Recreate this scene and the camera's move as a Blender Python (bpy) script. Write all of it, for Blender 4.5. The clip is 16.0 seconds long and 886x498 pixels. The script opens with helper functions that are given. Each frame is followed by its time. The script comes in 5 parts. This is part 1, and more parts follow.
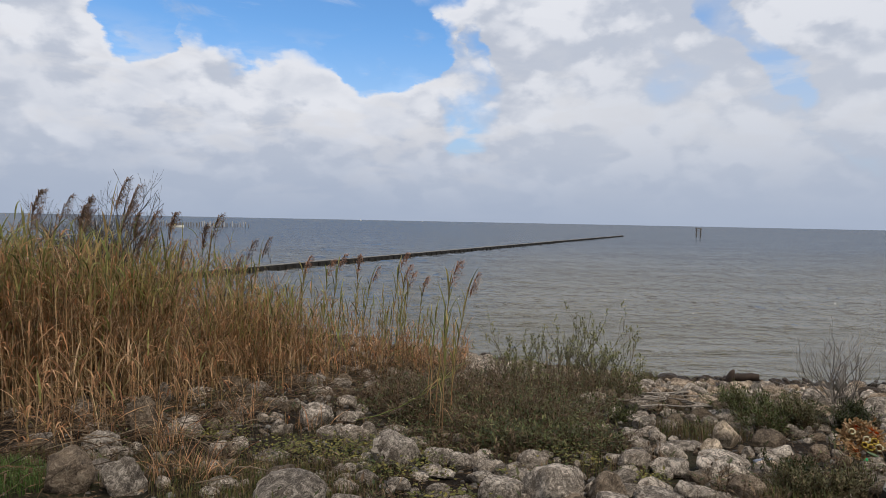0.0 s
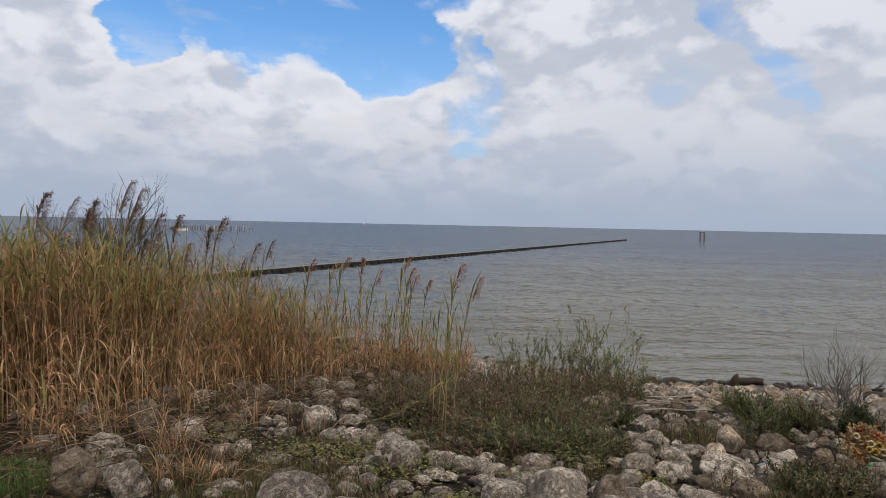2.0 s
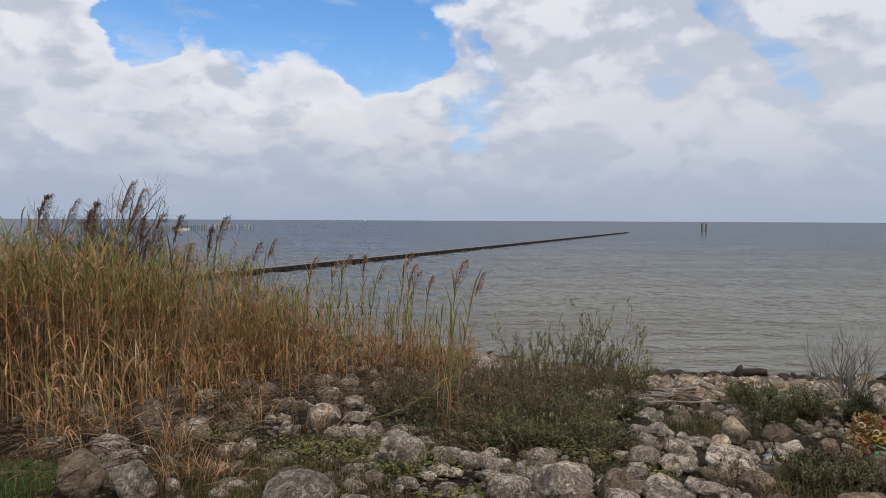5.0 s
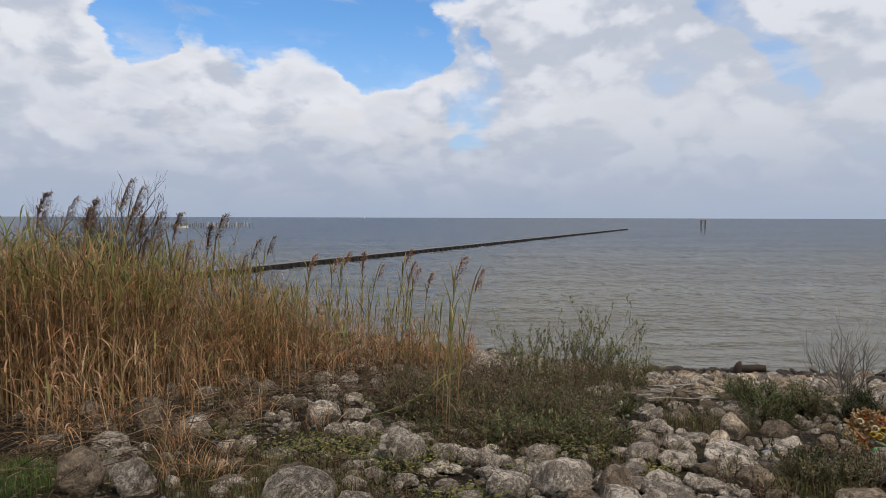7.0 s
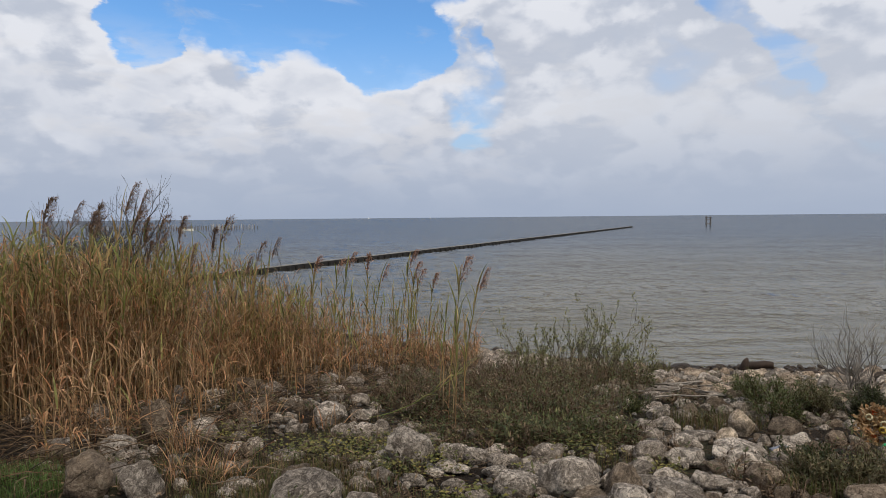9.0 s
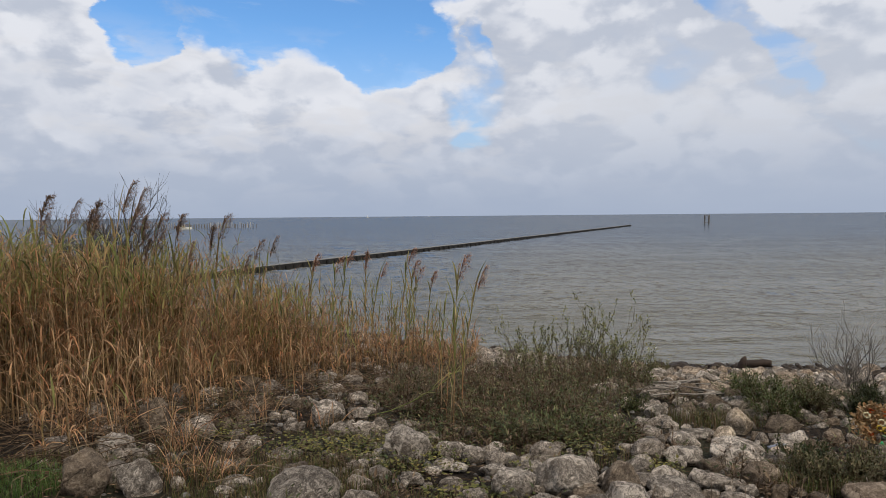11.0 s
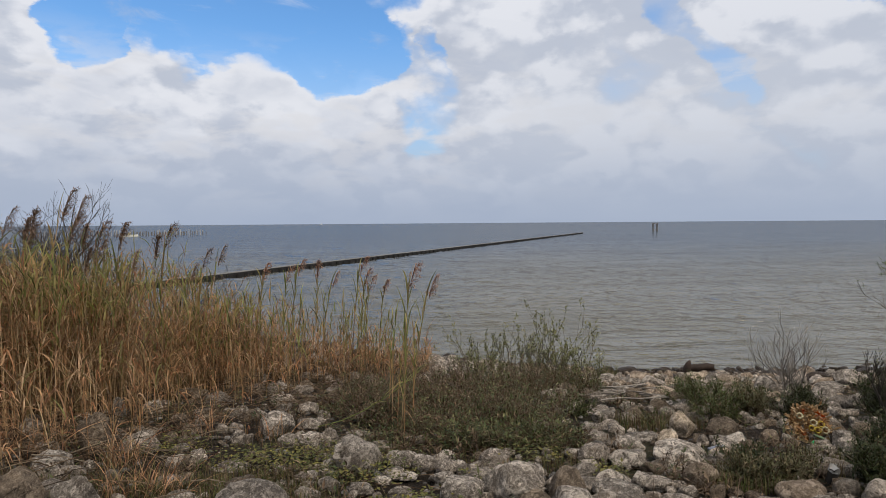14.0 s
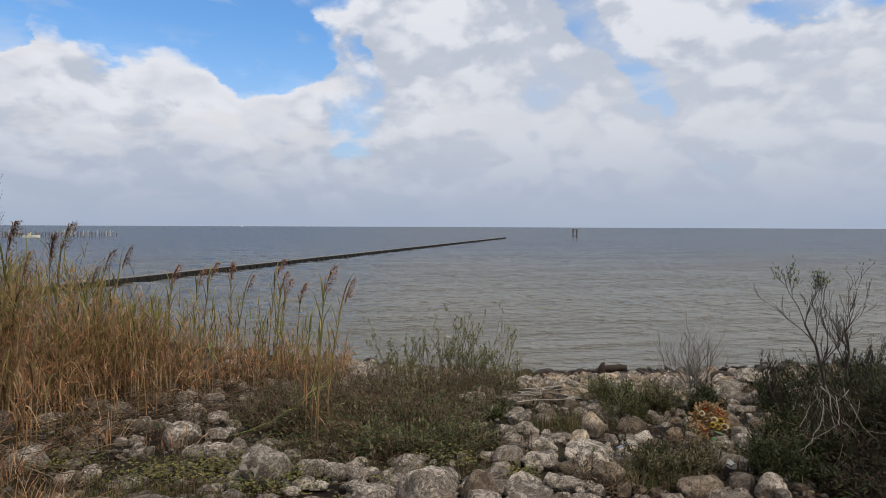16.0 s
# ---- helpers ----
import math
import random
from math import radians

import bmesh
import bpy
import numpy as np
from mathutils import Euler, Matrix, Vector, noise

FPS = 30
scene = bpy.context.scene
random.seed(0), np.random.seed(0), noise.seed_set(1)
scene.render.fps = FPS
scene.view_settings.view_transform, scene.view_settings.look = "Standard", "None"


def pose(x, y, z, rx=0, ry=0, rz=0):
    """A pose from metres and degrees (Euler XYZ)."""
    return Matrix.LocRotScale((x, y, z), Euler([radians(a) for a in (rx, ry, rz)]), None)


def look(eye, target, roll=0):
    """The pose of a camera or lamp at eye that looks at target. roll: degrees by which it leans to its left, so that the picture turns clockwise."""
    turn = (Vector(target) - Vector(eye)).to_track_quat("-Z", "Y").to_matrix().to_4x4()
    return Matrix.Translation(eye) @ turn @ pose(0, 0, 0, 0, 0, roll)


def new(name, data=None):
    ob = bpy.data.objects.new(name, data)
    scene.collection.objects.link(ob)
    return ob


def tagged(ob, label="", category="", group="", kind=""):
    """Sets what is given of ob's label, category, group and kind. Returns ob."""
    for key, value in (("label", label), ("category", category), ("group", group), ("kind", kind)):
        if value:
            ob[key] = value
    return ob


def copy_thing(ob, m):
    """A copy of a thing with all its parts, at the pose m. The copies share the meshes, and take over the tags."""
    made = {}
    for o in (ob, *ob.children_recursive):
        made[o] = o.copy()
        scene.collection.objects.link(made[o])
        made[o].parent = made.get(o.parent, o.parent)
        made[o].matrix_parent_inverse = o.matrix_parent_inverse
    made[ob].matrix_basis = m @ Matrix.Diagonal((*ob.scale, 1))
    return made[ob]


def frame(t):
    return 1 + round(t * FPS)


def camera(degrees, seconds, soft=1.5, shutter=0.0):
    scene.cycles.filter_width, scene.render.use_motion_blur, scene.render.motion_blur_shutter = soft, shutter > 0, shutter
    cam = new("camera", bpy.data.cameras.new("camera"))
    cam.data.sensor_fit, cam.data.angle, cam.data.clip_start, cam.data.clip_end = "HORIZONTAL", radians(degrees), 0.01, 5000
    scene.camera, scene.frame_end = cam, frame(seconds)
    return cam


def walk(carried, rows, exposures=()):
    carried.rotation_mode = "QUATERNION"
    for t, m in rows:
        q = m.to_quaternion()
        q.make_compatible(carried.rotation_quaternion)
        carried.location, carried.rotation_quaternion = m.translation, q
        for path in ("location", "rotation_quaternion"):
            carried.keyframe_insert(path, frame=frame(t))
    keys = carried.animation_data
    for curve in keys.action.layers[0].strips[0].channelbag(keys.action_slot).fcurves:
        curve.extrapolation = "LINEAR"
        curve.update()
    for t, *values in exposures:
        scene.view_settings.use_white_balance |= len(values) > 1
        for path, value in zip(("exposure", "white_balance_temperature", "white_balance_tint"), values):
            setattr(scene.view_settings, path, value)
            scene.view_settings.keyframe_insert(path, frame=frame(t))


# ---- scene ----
cam = camera(70.0, 16.0, soft=0.5)
PATH = [
    (0, pose(-0.000, 0.000, 3.000, 87.47, -1.14, -0.00)),
    (0.5, pose(0.002, 0.002, 3.000, 87.52, -1.35, 0.12)),
    (1, pose(-0.001, -0.005, 2.998, 87.68, -1.53, 0.11)),
    (1.5, pose(0.001, -0.006, 2.999, 87.70, -1.59, 0.15)),
    (2, pose(0.001, -0.008, 2.997, 87.79, -1.21, 0.30)),
    (2.5, pose(0.002, -0.004, 2.999, 87.82, -0.54, 0.42)),
    (3, pose(-0.000, -0.005, 2.999, 87.82, 0.05, 0.58)),
    (3.5, pose(0.002, 0.001, 2.998, 87.48, -0.18, 0.48)),
    (4, pose(0.001, 0.003, 2.999, 87.40, -0.42, 0.44)),
    (6.5, pose(0.000, 0.001, 2.998, 87.27, 0.00, 0.35)),
    (7, pose(0.001, 0.001, 2.998, 87.13, -0.17, 0.34)),
    (7.5, pose(0.003, -0.000, 2.998, 87.20, -0.12, 0.48)),
    (8, pose(0.000, -0.001, 2.996, 87.42, -0.00, 0.51)),
    (8.5, pose(-0.000, -0.001, 2.997, 87.35, 0.58, 0.66)),
    (9, pose(0.003, 0.004, 2.998, 87.12, 0.54, 0.73)),
    (11.5, pose(0.007, 0.008, 2.995, 86.98, 0.47, 0.49)),
    (12, pose(0.005, 0.008, 2.997, 87.08, 0.21, 0.14)),
    (12.5, pose(0.009, 0.001, 2.999, 87.34, -0.44, -0.38)),
    (13, pose(0.022, -0.001, 3.002, 87.17, 0.47, -1.06)),
    (13.5, pose(0.033, -0.013, 3.007, 87.54, 0.66, -2.24)),
    (14, pose(0.046, -0.019, 3.008, 87.63, 0.42, -3.47)),
    (14.5, pose(0.065, -0.021, 3.012, 87.57, 0.01, -4.69)),
    (15, pose(0.080, -0.012, 3.012, 87.72, -0.63, -6.04)),
    (15.5, pose(0.105, 0.037, 2.996, 87.86, -0.23, -7.91)),
    (16, pose(0.127, 0.028, 3.000, 87.97, -0.24, -10.19)),
]
walk(cam, PATH)

# ---------------------------------------------------------------- sky and light
SUN_AZ, SUN_EL = 138.0, 58.0          # degrees clockwise from straight ahead (+y), and above the horizon
world = bpy.data.worlds.new("sky")
scene.world = world
world.use_nodes = True
wt = world.node_tree
wt.nodes.clear()


class Nodes:
    """Short hand for building a node tree."""

    def __init__(self, tree):
        self.tree = tree

    def add(self, kind, operation=None, feature=None):
        n = self.tree.nodes.new(kind)
        if operation:
            n.operation = operation
        if feature:
            n.feature = feature
        return n

    def put(self, socket, value):
        if isinstance(value, bpy.types.NodeSocket):
            self.tree.links.new(value, socket)
        elif value is not None:
            socket.default_value = value

    def math(self, op, a, b=None, c=None, clamp=False):
        n = self.add("ShaderNodeMath", operation=op)
        n.use_clamp = clamp
        for s, v in zip(n.inputs, (a, b, c)):
            self.put(s, v)
        return n.outputs[0]

    def mix(self, fac, a, b, mode="MIX"):
        n = self.add("ShaderNodeMix")
        n.data_type, n.blend_type = "RGBA", mode
        self.put(n.inputs[0], fac)
        self.put(n.inputs[6], a if not isinstance(a, tuple) else (*a, 1))
        self.put(n.inputs[7], b if not isinstance(b, tuple) else (*b, 1))
        return n.outputs[2]

    def step(self, v, lo, hi, a=0.0, b=1.0, smooth=True):
        n = self.add("ShaderNodeMapRange")
        n.interpolation_type = "SMOOTHSTEP" if smooth else "LINEAR"
        for s, x in zip(n.inputs, (v, lo, hi, a, b)):
            self.put(s, x)
        return n.outputs[0]

    def noise(self, vec, scale, detail=4.0, rough=0.55, distort=0.0):
        n = self.add("ShaderNodeTexNoise")
        self.put(n.inputs["Vector"], vec)
        n.inputs["Scale"].default_value = scale
        n.inputs["Detail"].default_value = detail
        n.inputs["Roughness"].default_value = rough
        n.inputs["Distortion"].default_value = distort
        return n.outputs["Fac"]

    def ramp(self, fac, *stops):
        n = self.add("ShaderNodeValToRGB")
        while len(n.color_ramp.elements) < len(stops):
            n.color_ramp.elements.new(0.5)
        for e, (p, c) in zip(n.color_ramp.elements, stops):
            e.position, e.color = p, (*c, 1)
        self.put(n.inputs[0], fac)
        return n.outputs[0]

    def combine(self, x, y, z=0.0):
        n = self.add("ShaderNodeCombineXYZ")
        for s, v in zip(n.inputs, (x, y, z)):
            self.put(s, v)
        return n.outputs[0]


# cloud cover over the sky dome, as a function of (azimuth, elevation) in radians
cover = bpy.data.node_groups.new("cloud_cover", "ShaderNodeTree")
cover.interface.new_socket("place", in_out="INPUT", socket_type="NodeSocketVector")
cover.interface.new_socket("cover", in_out="OUTPUT", socket_type="NodeSocketFloat")
cover.interface.new_socket("body", in_out="OUTPUT", socket_type="NodeSocketFloat")
k = Nodes(cover)
g_in, g_out = k.add("NodeGroupInput"), k.add("NodeGroupOutput")
place = g_in.outputs[0]
flat = k.add("ShaderNodeVectorMath", operation="MULTIPLY")
k.put(flat.inputs[0], place)
flat.inputs[1].default_value = (1.0, 1.6, 1.0)
billow = k.add("ShaderNodeTexNoise")
k.put(billow.inputs["Vector"], flat.outputs[0])
billow.inputs["Scale"].default_value, billow.inputs["Detail"].default_value, billow.inputs["Roughness"].default_value = 10.0, 7.0, 0.56
shift = k.add("ShaderNodeVectorMath", operation="MULTIPLY_ADD")
k.put(shift.inputs[0], billow.outputs["Color"])
shift.inputs[1].default_value = (0.12, 0.09, 0.0)
half = k.add("ShaderNodeVectorMath", operation="SUBTRACT")
k.put(half.inputs[0], place)
half.inputs[1].default_value = (0.06, 0.045, 0.0)
k.put(shift.inputs[2], half.outputs[0])
split = k.add("ShaderNodeSeparateXYZ")
k.put(split.inputs[0], shift.outputs[0])
big = k.noise(flat.outputs[0], 4.6, 6.0, 0.5, 0.1)
fine = k.noise(flat.outputs[0], 17.0, 5.0, 0.5, 0.1)
heads = None
for size, weight in ((12.0, 0.55), (27.0, 0.26)):
    v = k.add("ShaderNodeTexVoronoi", feature="SMOOTH_F1")
    v.inputs["Scale"].default_value, v.inputs["Smoothness"].default_value = size, 0.45
    tall = k.add("ShaderNodeVectorMath", operation="MULTIPLY")
    k.put(tall.inputs[0], shift.outputs[0])
    tall.inputs[1].default_value = (1.0, 1.55, 1.0)
    k.put(v.inputs["Vector"], tall.outputs[0])
    one = k.math("MULTIPLY", k.math("SUBTRACT", 0.42, v.outputs["Distance"]), weight)
    heads = one if heads is None else k.math("ADD", heads, one)
# gaps of clear sky between the cloud banks: azimuth, elevation, half widths, slant, depth
gaps = None
for az, el, ra, re, slant, depth in (
        (-0.222, 0.384, 0.258, 0.150, 0.0, 1.1),
        (-0.105, 0.275, 0.115, 0.080, 0.0, 1.1),
        (-0.455, 0.270, 0.046, 0.056, 0.0, 0.95),
        (0.030, 0.185, 0.060, 0.085, 0.1, 0.44),
        (0.045, 0.265, 0.020, 0.06, 0.2, 0.45),
        (0.425, 0.275, 0.030, 0.110, 0.85, 0.50),
        (0.540, 0.365, 0.080, 0.030, 0.0, 0.8),
        (0.720, 0.290, 0.10, 0.022, 0.25, 0.6)):
    du = k.math("SUBTRACT", split.outputs[0], az)
    dv = k.math("SUBTRACT", split.outputs[1], el)
    du = k.math("ADD", du, k.math("MULTIPLY", dv, slant))
    d = k.math("ADD", k.math("POWER", k.math("DIVIDE", k.math("ABSOLUTE", du), ra), 2.0),
               k.math("POWER", k.math("DIVIDE", k.math("ABSOLUTE", dv), re), 2.0))
    one = k.math("MULTIPLY", k.step(d, 1.7, 0.4), depth)
    gaps = one if gaps is None else k.math("MAXIMUM", gaps, one)
body = k.math("MULTIPLY", k.math("SUBTRACT", big, 0.5), 1.1)
body = k.math("ADD", body, k.math("MULTIPLY", k.math("SUBTRACT", fine, 0.5), 0.30))
body = k.math("ADD", body, heads)
c = k.math("ADD", k.math("SUBTRACT", 0.95, gaps), body)
k.put(g_out.inputs[1], body)
k.put(g_out.inputs[0], c)

k = Nodes(wt)
way = k.add("ShaderNodeTexCoord").outputs["Generated"]
sep = k.add("ShaderNodeSeparateXYZ")
k.put(sep.inputs[0], way)
az = k.math("ARCTAN2", sep.outputs[0], sep.outputs[1])
el = k.math("ARCSINE", sep.outputs[2])


def cover_at(da, de):
    n = k.add("ShaderNodeGroup")
    n.node_tree = cover
    k.put(n.inputs[0], k.combine(k.math("ADD", az, da), k.math("ADD", el, de), 0.37))
    return n.outputs[0], n.outputs[1]


(here, form), (_, form_above), (far_above, form_far) = cover_at(0, 0), cover_at(0.006, 0.022), cover_at(0.022, 0.080)
lit = k.math("ADD", k.math("MULTIPLY", k.math("SUBTRACT", form, form_far), 0.95), k.math("MULTIPLY", k.math("SUBTRACT", form, form_above), 1.35))
lit = k.step(k.math("ADD", lit, k.math("MULTIPLY", k.math("SUBTRACT", here, far_above), 0.42)), -0.36, 0.44)
shoulder = k.step(here, 1.45, 0.55)             # sunlit tops beside the gaps
heaps = k.step(k.noise(k.combine(az, k.math("MULTIPLY", el, 2.3), 0.45), 5.5, 4.0, 0.5, 0.4), 0.40, 0.62, 0.22, 1.0)
eastern = k.step(az, 0.02, 0.14)
lit = k.math("MULTIPLY", lit, k.math("MAXIMUM", k.math("MAXIMUM", heaps, shoulder), k.math("MULTIPLY", eastern, 0.95)))
mass = k.step(here, k.math("MULTIPLY_ADD", eastern, -0.14, 0.15), k.math("MULTIPLY_ADD", eastern, 0.10, 0.58))
sky = k.add("ShaderNodeTexSky")
sky.sky_type = "NISHITA"
sky.sun_disc = False
sky.sun_elevation, sky.sun_rotation = radians(SUN_EL), radians(SUN_AZ)
sky.air_density, sky.dust_density, sky.ozone_density = 1.0, 0.6, 2.0
blue = k.mix(1.0, sky.outputs[0], (0.98, 1.48, 1.86), "MULTIPLY")
soft_noise = k.noise(k.combine(az, k.math("MULTIPLY", el, 3.0), 0.1), 5.0, 6.0, 0.55)
wisp = k.step(k.noise(k.combine(k.math("ADD", az, el), k.math("MULTIPLY", el, 2.2), 0.6), 9.0, 7.0, 0.6, 0.5), 0.52, 0.80, 0.0, 0.5)
shade = k.mix(soft_noise, (4.55, 5.05, 6.15), (5.95, 6.4, 7.35))
cloud = k.mix(lit, shade, (8.1, 8.3, 8.9))
veil = k.math("MAXIMUM", k.math("MULTIPLY", k.step(el, 0.30, 0.05), 0.6), wisp)
sky_all = k.mix(k.math("MAXIMUM", mass, veil), blue, cloud)
rows_of_puffs = k.noise(k.combine(az, k.math("MULTIPLY", el, 2.9), 0.9), 9.5, 8.0, 0.55, 0.3)
puffs = k.math("MULTIPLY", k.step(rows_of_puffs, 0.50, 0.66), k.step(el, 0.30, 0.16))
sky_all = k.mix(k.math("MULTIPLY", puffs, 0.62), sky_all, (7.6, 7.6, 7.9))
thin = k.math("MULTIPLY", k.step(el, 0.37, 0.12), k.step(az, 0.0, 0.30, 0.05, 0.55))
sky_all = k.mix(thin, sky_all, (5.9, 6.3, 7.1))
haze = k.mix(soft_noise, (3.7, 4.4, 5.8), (4.3, 4.95, 6.2))
sky_all = k.mix(k.step(el, 0.17, -0.01), sky_all, haze)
back = k.add("ShaderNodeBackground")
back.inputs["Strength"].default_value = 0.1
k.put(back.inputs["Color"], sky_all)
k.put(k.add("ShaderNodeOutputWorld").inputs["Surface"], back.outputs[0])

sun = new("sun", bpy.data.lights.new("sun", "SUN"))
sun.data.energy, sun.data.angle, sun.data.color = 2.2, radians(8), (1.0, 0.92, 0.80)
a, e = radians(SUN_AZ), radians(SUN_EL)
sun.matrix_world = look((0, 0, 0), (-math.sin(a) * math.cos(e), -math.cos(a) * math.cos(e), -math.sin(e)))
scene.view_settings.exposure = -0.07

# ---------------------------------------------------------------- materials


def material(name, rough=0.8, spec=0.3):
    m = bpy.data.materials.new(name)
    m.use_nodes = True
    m.node_tree.nodes.clear()
    k = Nodes(m.node_tree)
    b = k.add("ShaderNodeBsdfPrincipled")
    b.inputs["Roughness"].default_value = rough
    b.inputs["Specular IOR Level"].default_value = spec
    o = k.add("ShaderNodeOutputMaterial")
    k.put(o.inputs["Surface"], b.outputs[0])
    return m, k, b, o


def bump(k, b, height, strength=0.5, distance=0.02):
    n = k.add("ShaderNodeBump")
    n.inputs["Strength"].default_value, n.inputs["Distance"].default_value = strength, distance
    k.put(n.inputs["Height"], height)
    k.put(b.inputs["Normal"], n.outputs[0])


def stone(name, dark, mid, light, whiteness, wet=0.0):
    """Weathered limestone: grey skin, bleached patches, brown stains, pits and cracks."""
    m, k, b, _ = material(name, 0.88 - 0.3 * wet, 0.25)
    geo = k.add("ShaderNodeNewGeometry")
    info = k.add("ShaderNodeObjectInfo")
    own = k.math("FRACT", k.math("ADD", info.outputs["Random"], geo.outputs["Random Per Island"]))
    off = k.add("ShaderNodeVectorMath", operation="ADD")
    k.put(off.inputs[0], geo.outputs["Position"])
    k.put(off.inputs[1], k.combine(k.math("MULTIPLY", own, 37.0), own, 0))
    p = off.outputs[0]
    big = k.noise(p, 6.0, 5, 0.6, 0.5)
    med = k.noise(p, 22.0, 8, 0.66, 0.9)
    grain = k.noise(p, 120, 4, 0.7)
    col = k.mix(k.step(k.math("ADD", k.math("MULTIPLY", big, 0.45), k.math("MULTIPLY", med, 0.55)), 0.40, 0.60), dark, mid)
    patch = k.step(k.math("ADD", k.math("MULTIPLY", big, 0.6), k.math("MULTIPLY", med, 0.5)), 0.63 - 0.2 * whiteness, 0.72 - 0.2 * whiteness)
    col = k.mix(k.math("MULTIPLY", patch, 0.85), col, light)
    stain = k.step(k.noise(p, 8.0, 5, 0.6, 0.3), 0.52, 0.70)
    col = k.mix(k.math("MULTIPLY", stain, 0.35), col, (0.19, 0.145, 0.10))
    swirl = k.add("ShaderNodeVectorMath", operation="MULTIPLY_ADD")
    k.put(swirl.inputs[0], k.combine(big, med, big))
    swirl.inputs[1].default_value = (0.22, 0.22, 0.22)
    k.put(swirl.inputs[2], p)
    bands = k.noise(swirl.outputs[0], 19.0, 3, 0.5, 2.2)
    vein = k.step(k.math("ABSOLUTE", k.math("SUBTRACT", bands, 0.5)), 0.0, 0.030, 1.0, 0.0)
    col = k.mix(k.math("MULTIPLY", vein, 0.65), col, (0.07, 0.06, 0.05))
    pale = k.step(k.math("ABSOLUTE", k.math("SUBTRACT", bands, 0.42)), 0.0, 0.035, 1.0, 0.0)
    col = k.mix(k.math("MULTIPLY", pale, 0.6), col, light)
    web = k.noise(swirl.outputs[0], 46.0, 4, 0.6, 1.4)
    thread = k.step(k.math("ABSOLUTE", k.math("SUBTRACT", web, 0.5)), 0.0, 0.045, 1.0, 0.0)
    col = k.mix(k.math("MULTIPLY", thread, k.step(med, 0.40, 0.60, 0.1, 0.65)), col, light)
    col = k.mix(k.step(web, 0.42, 0.33, 0.0, 0.6), col, (0.07, 0.062, 0.053))
    vor = k.add("ShaderNodeTexVoronoi", feature="DISTANCE_TO_EDGE")
    k.put(vor.inputs["Vector"], swirl.outputs[0])
    vor.inputs["Scale"].default_value = 8.0
    crack = k.math("MULTIPLY", k.step(vor.outputs["Distance"], 0.0, 0.03, 1.0, 0.0), k.step(big, 0.47, 0.6))
    col = k.mix(k.math("MULTIPLY", crack, 0.75), col, (0.035, 0.028, 0.023))
    pits = k.step(grain, 0.40, 0.30)
    col = k.mix(k.math("MULTIPLY", pits, 0.5), col, (0.05, 0.052, 0.045))
    tone = k.math("MULTIPLY_ADD", own, 0.38, 0.59)
    col = k.mix(1.0, col, k.combine(k.math("MULTIPLY", tone, 1.13), tone, k.math("MULTIPLY", tone, 0.86)), "MULTIPLY")
    k.put(b.inputs["Base Color"], col)
    h = k.math("ADD", k.math("MULTIPLY", med, 1.0), k.math("MULTIPLY", grain, 0.25))
    h = k.math("SUBTRACT", h, k.math("ADD", k.math("MULTIPLY", crack, 0.5), k.math("MULTIPLY", vein, 0.25)))
    bump(k, b, h, 1.0, 0.030)
    return m


grey = stone("limestone_grey", (0.13, 0.118, 0.104), (0.33, 0.305, 0.275), (0.74, 0.70, 0.655), 0.32)
white = stone("limestone_bleached", (0.14, 0.127, 0.113), (0.34, 0.318, 0.29), (0.84, 0.81, 0.77), 0.46)
brown = stone("limestone_brown", (0.095, 0.075, 0.056), (0.25, 0.205, 0.16), (0.46, 0.41, 0.34), 0.16)
tan = stone("limestone_tan", (0.18, 0.142, 0.105), (0.37, 0.31, 0.245), (0.66, 0.58, 0.49), 0.42)
cream = stone("limestone_cream", (0.28, 0.235, 0.18), (0.54, 0.47, 0.38), (0.76, 0.69, 0.59), 0.6)
wet = stone("stone_wet", (0.020, 0.014, 0.010), (0.055, 0.039, 0.027), (0.13, 0.098, 0.07), 0.0, 1.0)


def plant(name, colours, rough=0.6, through_light=0.24):
    """Leaf or stalk: one tone for each loose piece out of a range, streaked, letting some light through."""
    m, k, b, o = material(name, rough, 0.25)
    own = k.math("ADD", k.add("ShaderNodeNewGeometry").outputs["Random Per Island"], k.add("ShaderNodeObjectInfo").outputs["Random"])
    rnd = k.math("FRACT", own)
    n = len(colours)
    col = k.ramp(rnd, *[(i / max(1, n - 1), c) for i, c in enumerate(colours)])
    tc = k.add("ShaderNodeTexCoord").outputs["Object"]
    v = k.step(k.noise(tc, 9.0, 4, 0.6), 0.25, 0.75, 0.6, 1.35)
    col = k.mix(1.0, col, k.combine(v, v, v), "MULTIPLY")
    k.put(b.inputs["Base Color"], col)
    if through_light:
        t = k.add("ShaderNodeBsdfTranslucent")
        k.put(t.inputs["Color"], col)
        mixer = k.add("ShaderNodeMixShader")
        mixer.inputs[0].default_value = through_light
        k.put(mixer.inputs[1], b.outputs[0])
        k.put(mixer.inputs[2], t.outputs[0])
        k.put(o.inputs["Surface"], mixer.outputs[0])
    return m


